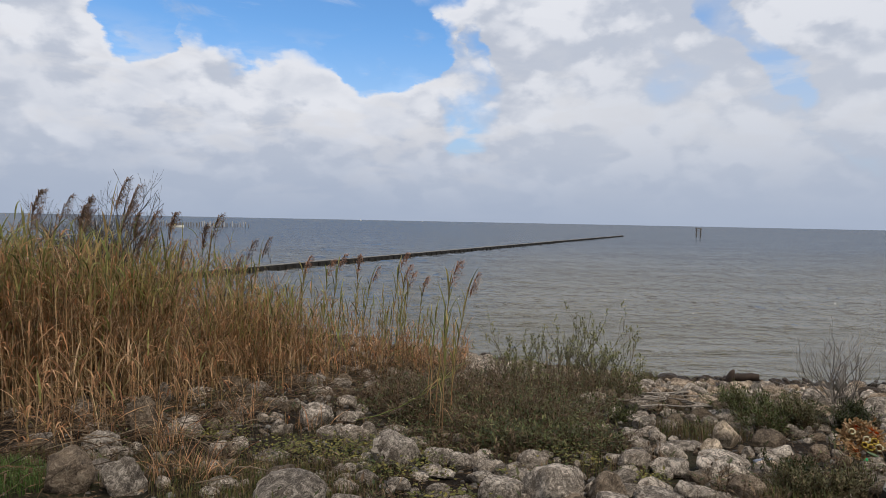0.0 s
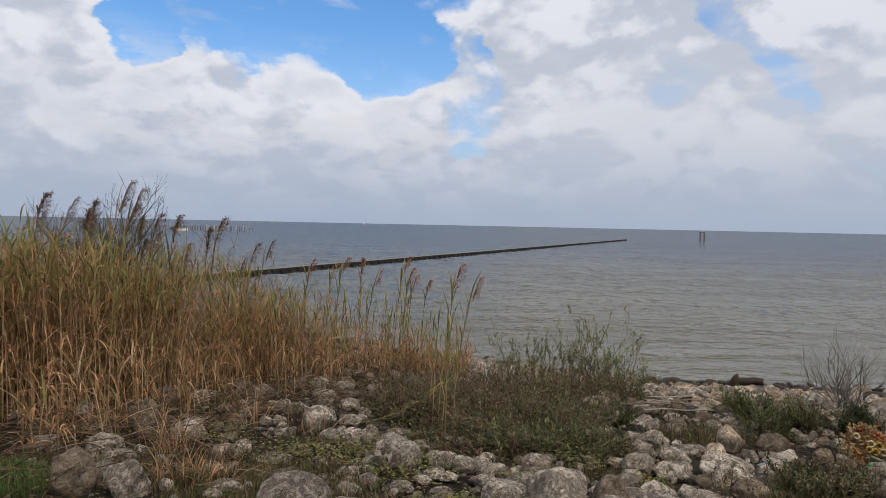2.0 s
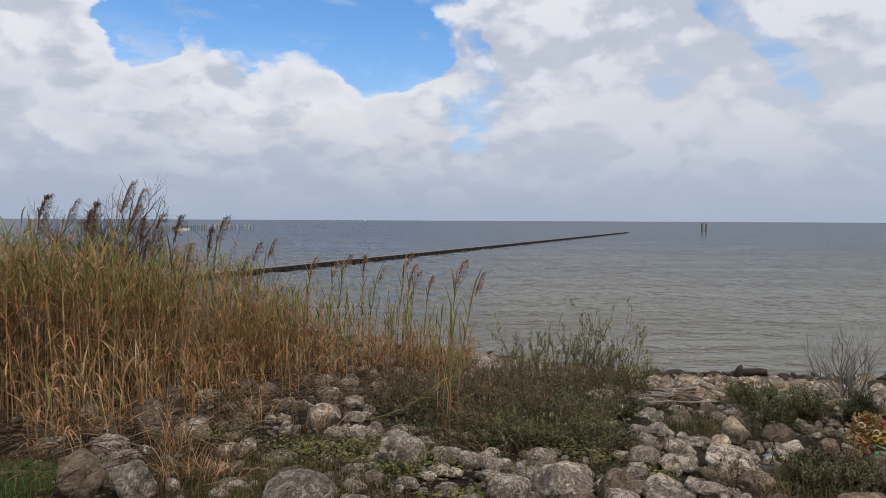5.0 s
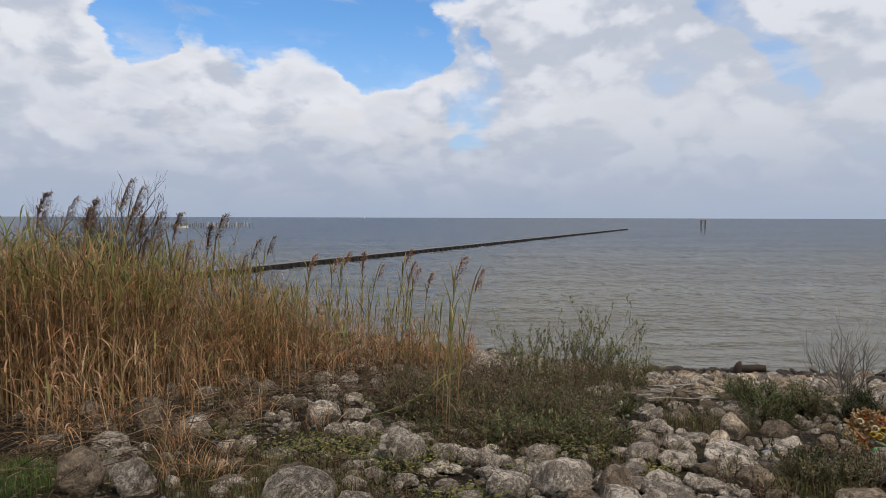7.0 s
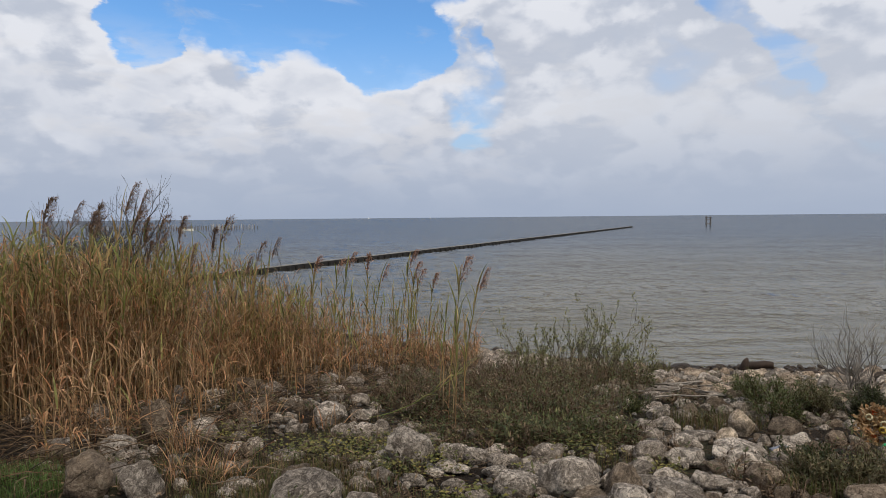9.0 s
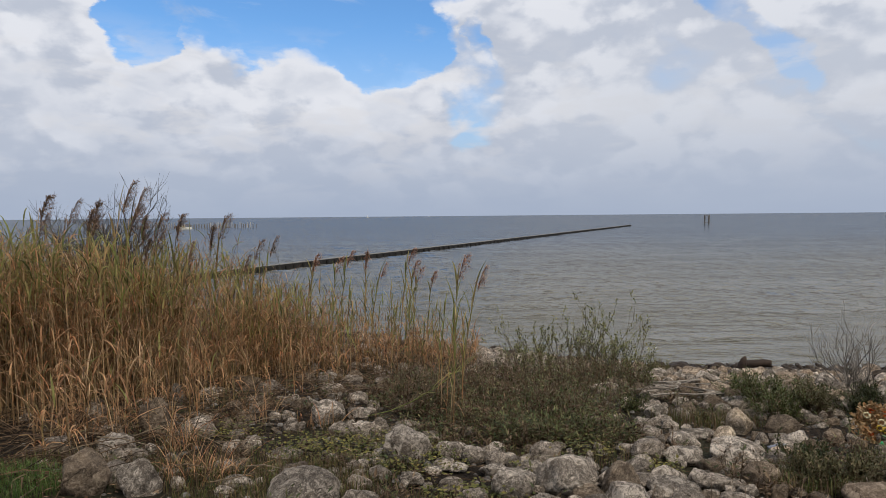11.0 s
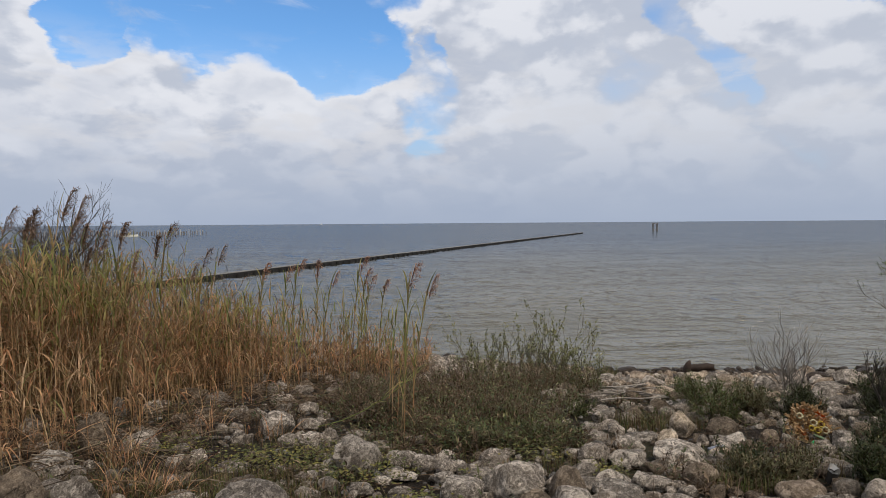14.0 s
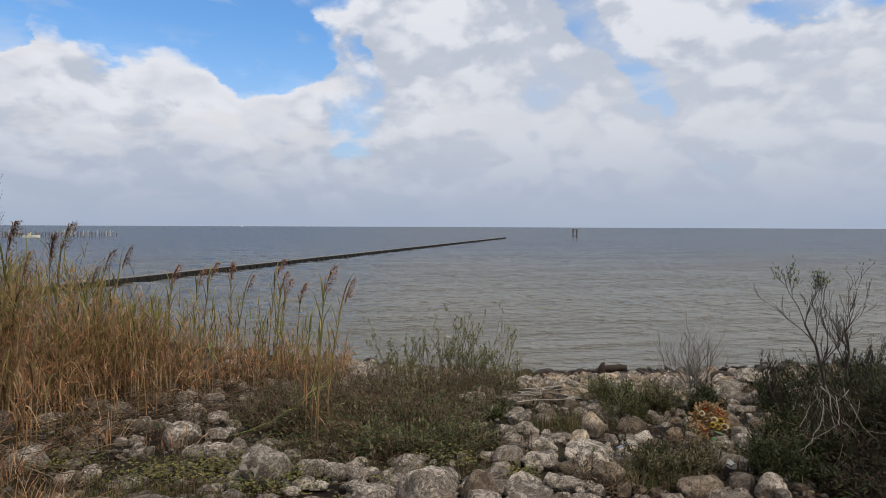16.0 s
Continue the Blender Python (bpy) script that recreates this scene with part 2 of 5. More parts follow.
reed_green = plant("reed_leaf_green", ((0.204, 0.232, 0.062), (0.38, 0.37, 0.115), (0.44, 0.35, 0.145), (0.228, 0.262, 0.078), (0.52, 0.32, 0.14), (0.33, 0.32, 0.10), (0.072, 0.078, 0.031), (0.288, 0.288, 0.094), (0.12, 0.132, 0.043)), 0.55, 0.48)
reed_dry = plant("reed_leaf_dry", ((0.41, 0.194, 0.092), (0.58, 0.335, 0.165), (0.184, 0.088, 0.045), (0.60, 0.40, 0.23), (0.54, 0.235, 0.105), (0.076, 0.048, 0.027), (0.335, 0.194, 0.097), (0.27, 0.211, 0.086), (0.049, 0.031, 0.019)), 0.6, 0.38)
reed_cane = plant("reed_cane", ((0.46, 0.31, 0.16), (0.34, 0.175, 0.075), (0.52, 0.37, 0.20), (0.15, 0.085, 0.04), (0.28, 0.20, 0.08)), 0.5, 0.0)
plume_brown = plant("reed_plume_brown", ((0.23, 0.145, 0.098), (0.33, 0.22, 0.15), (0.14, 0.088, 0.06), (0.42, 0.29, 0.20)))
plume_tan = plant("reed_plume_tan", ((0.40, 0.22, 0.145), (0.50, 0.31, 0.21), (0.27, 0.14, 0.09)))
scrub_green = plant("weed_leaf", ((0.025, 0.038, 0.013), (0.12, 0.135, 0.045), (0.05, 0.07, 0.022), (0.22, 0.20, 0.085), (0.03, 0.045, 0.016), (0.09, 0.10, 0.035)))
scrub_dead = plant("weed_dead", ((0.085, 0.052, 0.030), (0.15, 0.096, 0.056), (0.040, 0.025, 0.015), (0.24, 0.165, 0.098)), 0.8, 0.0)
grass_green = plant("grass_blade", ((0.055, 0.08, 0.02), (0.10, 0.115, 0.033), (0.15, 0.13, 0.05), (0.21, 0.15, 0.065), (0.045, 0.07, 0.02)))
litter_brown = plant("dry_litter", ((0.055, 0.03, 0.016), (0.125, 0.078, 0.042), (0.026, 0.017, 0.01), (0.20, 0.135, 0.078), (0.09, 0.043, 0.021)), 0.8, 0.0)
creeper = plant("creeper_leaf", ((0.09, 0.10, 0.025), (0.17, 0.15, 0.04), (0.065, 0.08, 0.022), (0.26, 0.21, 0.055), (0.055, 0.07, 0.02)))
shrub_leaf = plant("shrub_leaf", ((0.045, 0.065, 0.020), (0.11, 0.13, 0.042), (0.065, 0.085, 0.026), (0.18, 0.17, 0.065), (0.035, 0.052, 0.018)))
straw = plant("straw_cane", ((0.24, 0.175, 0.11), (0.15, 0.105, 0.065), (0.36, 0.28, 0.19), (0.10, 0.07, 0.043)), 0.7, 0.0)
feather_leaf = plant("feathery_leaf", ((0.075, 0.072, 0.03), (0.135, 0.115, 0.055), (0.05, 0.054, 0.021), (0.19, 0.15, 0.08), (0.09, 0.095, 0.034)))
marsh_leaf = plant("marsh_leaf", ((0.11, 0.125, 0.04), (0.20, 0.195, 0.07), (0.14, 0.155, 0.05), (0.27, 0.24, 0.10), (0.06, 0.075, 0.026)))
marsh_stem = plant("marsh_stem", ((0.13, 0.105, 0.07), (0.20, 0.165, 0.11), (0.085, 0.065, 0.045)), 0.8, 0.0)
# green leaf tones lowered so that the thicket's deep shade is in the colour
hedge_leaf_shaded = plant("hedge_leaf_shaded", ((0.018, 0.026, 0.007), (0.044, 0.054, 0.015), (0.026, 0.036, 0.009), (0.075, 0.068, 0.025), (0.020, 0.030, 0.008)))
bark = plant("bark", ((0.050, 0.040, 0.032), (0.075, 0.060, 0.048)), 0.85, 0.0)
# brown dead twigs, darkened in place of the shade under the small trees
twig_shaded = plant("dead_twig_shaded", ((0.030, 0.020, 0.013), (0.058, 0.038, 0.025), (0.019, 0.013, 0.009)), 0.9, 0.0)
grass_fresh = plant("grass_fresh", ((0.055, 0.11, 0.022), (0.09, 0.15, 0.035), (0.13, 0.16, 0.05), (0.04, 0.085, 0.02)))
bark_pale = plant("bark_pale", ((0.20, 0.175, 0.145), (0.28, 0.245, 0.205), (0.15, 0.125, 0.10)), 0.85, 0.0)
drift = plant("driftwood_dark", ((0.034, 0.022, 0.015), (0.045, 0.029, 0.02)), 0.75, 0.0)

soil, k, b, _ = material("soil", 0.95, 0.15)
p = k.add("ShaderNodeTexCoord").outputs["Object"]
n1, n2, n3 = k.noise(p, 0.7, 5, 0.6), k.noise(p, 7.0, 7, 0.65, 0.5), k.noise(p, 60.0, 4, 0.7)
col = k.mix(k.step(n2, 0.3, 0.7), (0.013, 0.0095, 0.0065), (0.046, 0.033, 0.022))
col = k.mix(k.math("MULTIPLY", k.step(n1, 0.45, 0.65), 0.5), col, (0.065, 0.065, 0.028))
col = k.mix(k.math("MULTIPLY", k.step(n3, 0.55, 0.75), 0.5), col, (0.19, 0.145, 0.10))
k.put(b.inputs["Base Color"], col)
bump(k, b, k.math("ADD", n2, k.math("MULTIPLY", n3, 0.5)), 1.0, 0.12)

sea, k, b, out = material("bay_water", 0.9, 0.0)
p = k.add("ShaderNodeTexCoord").outputs["Object"]
n1 = k.noise(p, 0.02, 4, 0.6)
sp = k.add("ShaderNodeSeparateXYZ")
k.put(sp.inputs[0], p)
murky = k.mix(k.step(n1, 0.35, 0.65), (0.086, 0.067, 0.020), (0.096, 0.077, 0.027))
# bluer with distance: deeper water, plus the sky's reflected blue put into the colour
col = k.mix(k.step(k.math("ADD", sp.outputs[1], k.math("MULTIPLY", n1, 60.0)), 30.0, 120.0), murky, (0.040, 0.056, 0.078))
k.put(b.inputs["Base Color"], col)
squash = k.add("ShaderNodeVectorMath", operation="MULTIPLY")
k.put(squash.inputs[0], p)
squash.inputs[1].default_value = (0.42, 1.55, 1.0)
rip = k.math("ADD", k.noise(squash.outputs[0], 1.9, 4, 0.6, 0.35), k.math("MULTIPLY", k.noise(squash.outputs[0], 6.0, 3, 0.6), 0.3))
rip = k.math("ADD", rip, k.math("MULTIPLY", k.noise(squash.outputs[0], 0.45, 3, 0.6), 1.6))
bmp = k.add("ShaderNodeBump")
bmp.inputs["Strength"].default_value, bmp.inputs["Distance"].default_value = 1.0, 0.19
k.put(bmp.inputs["Height"], rip)
gloss = k.add("ShaderNodeBsdfGlossy")
gloss.inputs["Roughness"].default_value = 0.10
k.put(gloss.inputs["Normal"], bmp.outputs[0])
fres = k.add("ShaderNodeFresnel")
fres.inputs["IOR"].default_value = 1.33
k.put(fres.inputs["Normal"], bmp.outputs[0])
mixer = k.add("ShaderNodeMixShader")
gust = k.add("ShaderNodeVectorMath", operation="MULTIPLY")
k.put(gust.inputs[0], p)
gust.inputs[1].default_value = (0.035, 0.30, 1.0)
ruffle = k.step(k.noise(gust.outputs[0], 1.0, 6, 0.66, 0.5), 0.30, 0.70, 0.86, 1.0)
k.put(mixer.inputs[0], k.math("MULTIPLY", k.math("MINIMUM", fres.outputs[0], 0.45), ruffle))
k.put(mixer.inputs[1], b.outputs[0])
k.put(mixer.inputs[2], gloss.outputs[0])
k.put(out.inputs["Surface"], mixer.outputs[0])


def plain(name, colour, rough=0.6, vary=0.25, scale=12.0, metal=0.0, relief=0.3):
    m, k, b, _ = material(name, rough, 0.35)
    p = k.add("ShaderNodeTexCoord").outputs["Object"]
    n = k.noise(p, scale, 6, 0.62)
    v = k.step(n, 0.25, 0.75, 1 - vary, 1 + vary)
    k.put(b.inputs["Base Color"], k.mix(1.0, colour, k.combine(v, v, v), "MULTIPLY"))
    b.inputs["Metallic"].default_value = metal
    bump(k, b, n, relief, 0.02)
    return m


concrete = plain("weathered_concrete", (0.17, 0.163, 0.15), 0.9, 0.35, 3.0)
timber = plain("wet_timber", (0.016, 0.014, 0.012), 0.8, 0.5, 4.0)
pile_wood = plain("old_pile_wood", (0.16, 0.145, 0.13), 0.85, 0.4, 5.0)
pile_pale = plain("bleached_pile", (0.45, 0.43, 0.40), 0.85, 0.3, 5.0)
hull_white = plain("painted_hull", (0.72, 0.69, 0.58), 0.4, 0.1)
hull_yellow = plain("faded_yellow_paint", (0.55, 0.47, 0.24), 0.5, 0.1)
cloth_white = plain("sail_cloth", (0.75, 0.75, 0.76), 0.8, 0.05)

# ---------------------------------------------------------------- lie of the land (water level is z = 0)


def shore_y(x):
    return 12.1 + 0.72 * math.log1p(math.exp(min(40.0, (3.3 - x) * 1.5))) / 1.5


def land(x, y):
    u = (y - 2.4) / (shore_y(x) - 2.4)
    return 1.45 - 1.45 * min(1.4, max(0.0, u))


def ground_z(x, y):
    """The land with small humps and hollows."""
    z = land(x, y)
    if y > -8:
        z += 0.05 * noise.noise((x * 0.9, y * 0.9, 3.1)) + 0.03 * noise.noise((x * 2.7, y * 2.7, 8.2))
    return z


def mesh_object(name, verts, faces, mats, mat_index=None, smooth=False, parent=None):
    me = bpy.data.meshes.new(name)
    me.from_pydata(verts, [], faces)
    for m in mats:
        me.materials.append(m)
    if mat_index is not None:
        me.polygons.foreach_set("material_index", mat_index)
    if smooth:
        me.polygons.foreach_set("use_smooth", [True] * len(me.polygons))
    me.update()
    ob = new(name, me)
    ob.parent = parent
    return ob


def part(name, bm, mat, parent, label=""):
    me = bpy.data.meshes.new(name)
    bm.to_mesh(me)
    bm.free()
    me.materials.append(mat)
    ob = new(name, me)
    ob.parent = parent
    return tagged(ob, label)


def empty(name, m, label, category, group="", kind=""):
    ob = new(name)
    ob.matrix_basis = m
    ob.empty_display_size = 0.1
    return tagged(ob, label, category, group, kind)


class Soup:
    """Loose strips and tubes gathered into one mesh; slot is the material of each piece."""

    def __init__(self):
        self.v, self.f, self.m = [], [], []

    def strip(self, pts, widths, side, slot=0):
        base = len(self.v)
        for p, w in zip(pts, widths):
            s = side * (w * 0.5)
            self.v += [p - s, p + s]
        for i in range(len(pts) - 1):
            a = base + 2 * i
            self.f.append((a, a + 1, a + 3, a + 2))
            self.m.append(slot)

    def tube(self, pts, radii, sides=4, slot=0):
        base, n = len(self.v), len(pts)
        for i, (p, r) in enumerate(zip(pts, radii)):
            d = (pts[min(i + 1, n - 1)] - pts[max(i - 1, 0)]).normalized()
            u = d.orthogonal().normalized() if abs(d.z) < 0.99 else Vector((1, 0, 0))
            w = d.cross(u)
            for j in range(sides):
                a = 2 * math.pi * j / sides
                self.v.append(p + (u * math.cos(a) + w * math.sin(a)) * r)
        for i in range(n - 1):
            for j in range(sides):
                a, b = base + i * sides + j, base + i * sides + (j + 1) % sides
                self.f.append((a, b, b + sides, a + sides))
                self.m.append(slot)
        self.f.append(tuple(base + (n - 1) * sides + j for j in range(sides)))
        self.m.append(slot)

    def leaf(self, p, d, length, width, up, slot=0):
        """A small pointed leaf of two faces, folded a little along its rib."""
        s = d.cross(up)
        s = s.normalized() if s.length > 1e-4 else Vector((1, 0, 0))
        n = s.cross(d)
        base = len(self.v)
        mid = p + d * (length * 0.45)
        self.v += [p, mid + s * width * 0.5 + n * width * 0.15, p + d * length, mid - s * width * 0.5 + n * width * 0.15]
        self.f += [(base, base + 1, base + 2), (base, base + 2, base + 3)]
        self.m += [slot, slot]

    def put(self, name, mats, parent=None, smooth=False):
        return mesh_object(name, self.v, self.f, mats, self.m, smooth, parent)


rng = random.Random(7)

# ---------------------------------------------------------------- ground and water
xs = [-400, -120, -60, -36, -26, -20] + [-16 + 0.22 * i for i in range(146)] + [18, 22, 30, 45, 80, 150, 400]
ys = [-400, -100, -40, -20, -10, -5, -2, 0, 1] + [1.8 + 0.2 * i for i in range(90)] + [21, 24, 28, 34, 44, 70, 120, 400, 1500, 4400]
verts = [Vector((x, y, ground_z(x, y))) for y in ys for x in xs]
nx = len(xs)
faces = [(j * nx + i, j * nx + i + 1, (j + 1) * nx + i + 1, (j + 1) * nx + i) for j in range(len(ys) - 1) for i in range(nx - 1)]
ground = mesh_object("ground", verts, faces, [soil], smooth=True)
tagged(ground, "dark brown earth bank sloping down to the water", "ground", kind="structure")

# water: a fan of rings that widen with distance, raised into short crossing wavelets
waves = []
wr = random.Random(21)
for i in range(40):
    length = 0.34 * (2.4 / 0.34) ** (i / 39) * wr.uniform(0.9, 1.1)
    heading = radians(wr.gauss(267, 25))
    waves.append((2 * math.pi / length * math.cos(heading), 2 * math.pi / length * math.sin(heading), wr.uniform(0, 6.28), 0.0082 * length ** 0.85, length))
rows, cols = 720, 460
r = 9.0 * np.power(4400.0 / 9.0, np.linspace(0, 1, rows) ** 1.55)
th = np.radians(np.linspace(-62, 66, cols))
R, TH = np.meshgrid(r, th, indexing="ij")
WX, WY = R * np.sin(TH), R * np.cos(TH)
WZ = np.zeros_like(WX)
gap = np.gradient(r)[:, None] + 0 * TH
for kx, ky, ph, amp, length in waves:
    fade = np.clip(length / (2.2 * gap) - 0.3, 0, 1)
    WZ += amp * fade * np.sin(kx * WX + ky * WY + ph)
calm = np.clip((R - 12) / 14, 0.35, 1)
WZ *= calm
verts = np.stack([WX, WY, WZ], -1).reshape(-1, 3).tolist()
idx = np.arange(rows * cols).reshape(rows, cols)
faces = np.stack([idx[:-1, :-1], idx[:-1, 1:], idx[1:, 1:], idx[1:, :-1]], -1).reshape(-1, 4)[:, ::-1].tolist()
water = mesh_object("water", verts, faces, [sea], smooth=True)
tagged(water, "grey-green bay water with small wind ripples, reaching the horizon", "water", kind="structure")

# ---------------------------------------------------------------- boulders


def rock_mesh(seed, levels=3):
    """A limestone block with flat worn faces; the smaller ones are more broken."""
    rr = random.Random(seed)
    hard = 0.93 if levels > 3 else 1.0
    bm = bmesh.new()
    bmesh.ops.create_icosphere(bm, subdivisions=levels, radius=1.0)
    cuts = []
    for _ in range(rr.randint(10, 16)):
        n = Vector((rr.gauss(0, 1), rr.gauss(0, 1), rr.gauss(0, 0.8))).normalized()
        cuts.append((n, rr.uniform(0.66, 0.93) if levels > 3 else rr.uniform(0.55, 0.85)))
    o = Vector((rr.uniform(0, 50), rr.uniform(0, 50), rr.uniform(0, 50)))
    cuts.append((Vector((rr.gauss(0, 0.14), rr.gauss(0, 0.14), 1)).normalized(), rr.uniform(0.74, 0.90)))
    for v in bm.verts:
        p = v.co.copy()
        for n, d in cuts:
            over = p.dot(n) - d
            if over > 0:
                p -= n * over * hard
        q = p * (1 + 0.12 * noise.noise(p * 1.3 + o) + 0.05 * noise.noise(p * 3.1 + o) - 0.11 * abs(noise.noise(p * 3.4 + o)) + 0.025 * noise.noise(p * 11 + o))
        v.co = q
    # normalise to a unit box about the centre
    lo = [min(v.co[i] for v in bm.verts) for i in range(3)]
    hi = [max(v.co[i] for v in bm.verts) for i in range(3)]
    for v in bm.verts:
        for i in range(3):
            v.co[i] = (v.co[i] - (lo[i] + hi[i]) / 2) / (hi[i] - lo[i])
    for f in bm.faces:
        f.smooth = True
    me = bpy.data.meshes.new("boulder")
    bm.to_mesh(me)
    bm.free()
    return me


ROCKS = [rock_mesh(s, 4 if s < 18 else 3) for s in range(28)]
ROCK_COPIES = {}
placed = []
STONE_WORDS = {
    "limestone_grey": "weathered grey limestone boulder bedded in the bank",
    "limestone_bleached": "grey limestone boulder with bleached white patches",
    "limestone_brown": "brownish lichen-stained limestone boulder among dry stalks",
    "limestone_cream": "pale cream rounded limestone boulder among grey riprap", "limestone_tan": "pale tan limestone boulder with rounded edges",
    "stone_wet": "dark wet stone at the waterline"}


def boulder(x, y, w, h, mat, sink=0.24, pick=None):
    """One riprap stone of width w and height h, bedded in the bank."""
    i = rng.randrange(18) if pick is None else pick
    key = (i, mat.name)
    if key not in ROCK_COPIES:
        me = ROCKS[i].copy()
        me.materials.append(mat)
        ROCK_COPIES[key] = me
    ob = new("boulder", ROCK_COPIES[key])
    if mat is wet:
        h *= 0.7
    z = land(x, y) + h * (0.5 - sink)
    turn = Euler((rng.uniform(-0.2, 0.2), rng.uniform(-0.2, 0.2), rng.choice((0, math.pi)) + rng.uniform(-0.35, 0.35)))
    ob.matrix_basis = Matrix.LocRotScale((x, y, z), turn, (w, w * rng.uniform(0.75, 1.0), h))
    placed.append((x, y, w))
    return tagged(ob, STONE_WORDS[mat.name], "boulder", "riprap boulders")


boulder(-2.26, 3.81, 0.30, 0.34, brown)
boulder(-1.91, 3.80, 0.26, 0.30, white)
boulder(-2.53, 4.66, 0.29, 0.22, white)
boulder(-2.84, 4.28, 0.15, 0.09, grey)
boulder(-3.03, 4.63, 0.17, 0.13, brown)
boulder(-3.37, 5.91, 0.23, 0.20, grey)
boulder(-2.50, 5.26, 0.27, 0.43, brown)
boulder(-2.82, 6.41, 0.14, 0.34, grey)
boulder(-2.14, 5.33, 0.30, 0.20, grey)
boulder(-2.63, 6.78, 0.22, 0.22, grey)
boulder(-2.29, 4.73, 0.09, 0.10, white)
boulder(-1.72, 3.90, 0.10, 0.11, grey)
boulder(-2.87, 4.60, 0.13, 0.13, brown)
boulder(-3.95, 6.58, 0.08, 0.11, grey)
boulder(-1.96, 5.44, 0.12, 0.16, brown)
boulder(-2.46, 5.61, 0.12, 0.16, grey)
boulder(-0.88, 3.69, 0.44, 0.22, white)
boulder(-1.38, 3.76, 0.12, 0.09, white)
boulder(-2.11, 6.10, 0.19, 0.20, brown)
boulder(-1.95, 6.39, 0.21, 0.19, brown)
boulder(-2.11, 7.33, 0.30, 0.17, grey)
boulder(-2.63, 7.84, 0.35, 0.16, brown)
boulder(-2.41, 8.76, 0.18, 0.12, grey)
boulder(-1.54, 6.42, 0.22, 0.16, brown)
boulder(-1.16, 5.89, 0.33, 0.26, white)
boulder(-0.89, 6.09, 0.25, 0.14, white)
boulder(-1.40, 5.43, 0.14, 0.17, grey)
boulder(-0.96, 5.43, 0.18, 0.13, white)
boulder(-0.74, 5.24, 0.23, 0.21, white)
boulder(-0.61, 5.35, 0.19, 0.22, grey)
boulder(-0.32, 4.61, 0.37, 0.31, white)
boulder(-0.37, 4.96, 0.15, 0.08, white)
boulder(-0.54, 4.68, 0.12, 0.08, white)
boulder(-0.68, 4.35, 0.12, 0.09, grey)
boulder(-0.47, 4.13, 0.16, 0.11, grey)
boulder(-0.26, 4.08, 0.16, 0.09, white)
boulder(-1.81, 5.26, 0.14, 0.08, grey)
boulder(-1.56, 4.89, 0.14, 0.10, grey)
boulder(-1.26, 4.65, 0.29, 0.06, grey)
boulder(-1.68, 8.45, 0.27, 0.14, white)
boulder(-1.29, 8.11, 0.30, 0.17, grey)
boulder(-1.53, 7.07, 0.08, 0.09, white)
boulder(-1.34, 7.10, 0.16, 0.07, white)
boulder(-0.88, 8.16, 0.24, 0.13, grey)
boulder(-0.37, 5.64, 0.27, 0.09, grey)
boulder(-0.16, 5.22, 0.20, 0.09, grey)
boulder(-1.32, 9.76, 0.19, 0.09, white)
boulder(0.01, 4.75, 0.26, 0.15, white)
boulder(0.17, 4.60, 0.19, 0.15, white)
boulder(0.36, 4.86, 0.14, 0.10, grey)
boulder(0.34, 4.50, 0.19, 0.11, grey)
boulder(0.45, 4.43, 0.11, 0.11, grey)
boulder(0.29, 4.29, 0.19, 0.09, white)
boulder(0.39, 3.81, 0.29, 0.23, white)
boulder(-0.05, 4.40, 0.17, 0.09, grey)
boulder(0.05, 4.37, 0.16, 0.05, white)
boulder(0.00, 3.93, 0.16, 0.09, grey)
boulder(0.73, 3.97, 0.40, 0.28, white)
boulder(1.06, 3.89, 0.25, 0.25, brown)
boulder(1.49, 4.73, 0.27, 0.19, grey)
boulder(0.86, 4.99, 0.13, 0.07, white)
boulder(1.31, 5.45, 0.15, 0.07, white)
boulder(1.42, 5.30, 0.18, 0.09, white)
boulder(1.18, 4.96, 0.11, 0.09, grey)
boulder(1.02, 4.59, 0.07, 0.12, grey)
boulder(0.31, 6.60, 0.18, 0.08, grey)
boulder(1.08, 6.66, 0.27, 0.11, grey)
boulder(0.84, 7.94, 0.13, 0.08, white)
boulder(1.86, 11.35, 0.18, 0.16, white)
boulder(1.75, 7.05, 0.08, 0.14, white)
boulder(1.89, 6.73, 0.11, 0.13, white)
boulder(3.02, 10.38, 0.32, 0.26, tan)
boulder(2.71, 10.07, 0.21, 0.15, tan)
boulder(1.49, 8.43, 0.37, 0.17, brown)
boulder(2.11, 6.43, 0.25, 0.18, white)
boulder(1.93, 5.20, 0.26, 0.15, white)
boulder(1.74, 4.65, 0.31, 0.16, white)
boulder(2.17, 5.51, 0.30, 0.11, white)
boulder(2.33, 5.33, 0.19, 0.18, cream)
boulder(2.67, 5.80, 0.26, 0.29, cream)
boulder(2.17, 4.67, 0.48, 0.19, white)
boulder(2.52, 4.76, 0.19, 0.13, tan)
boulder(2.02, 4.04, 0.24, 0.21, tan)
boulder(1.88, 4.50, 0.09, 0.08, grey)
boulder(2.62, 5.27, 0.11, 0.13, grey)
boulder(2.92, 5.43, 0.30, 0.05, grey)
boulder(2.67, 4.99, 0.22, 0.13, grey)
boulder(3.05, 5.77, 0.33, 0.19, brown)
boulder(3.31, 5.40, 0.20, 0.14, tan)
boulder(2.89, 4.94, 0.22, 0.15, brown)
boulder(3.30, 5.07, 0.15, 0.14, brown)
boulder(1.41, 4.06, 0.23, 0.15, white)
boulder(1.62, 4.09, 0.14, 0.13, white)
boulder(1.39, 3.88, 0.34, 0.11, white)
boulder(1.72, 4.04, 0.24, 0.09, grey)
boulder(3.88, 9.96, 0.46, 0.28, tan)
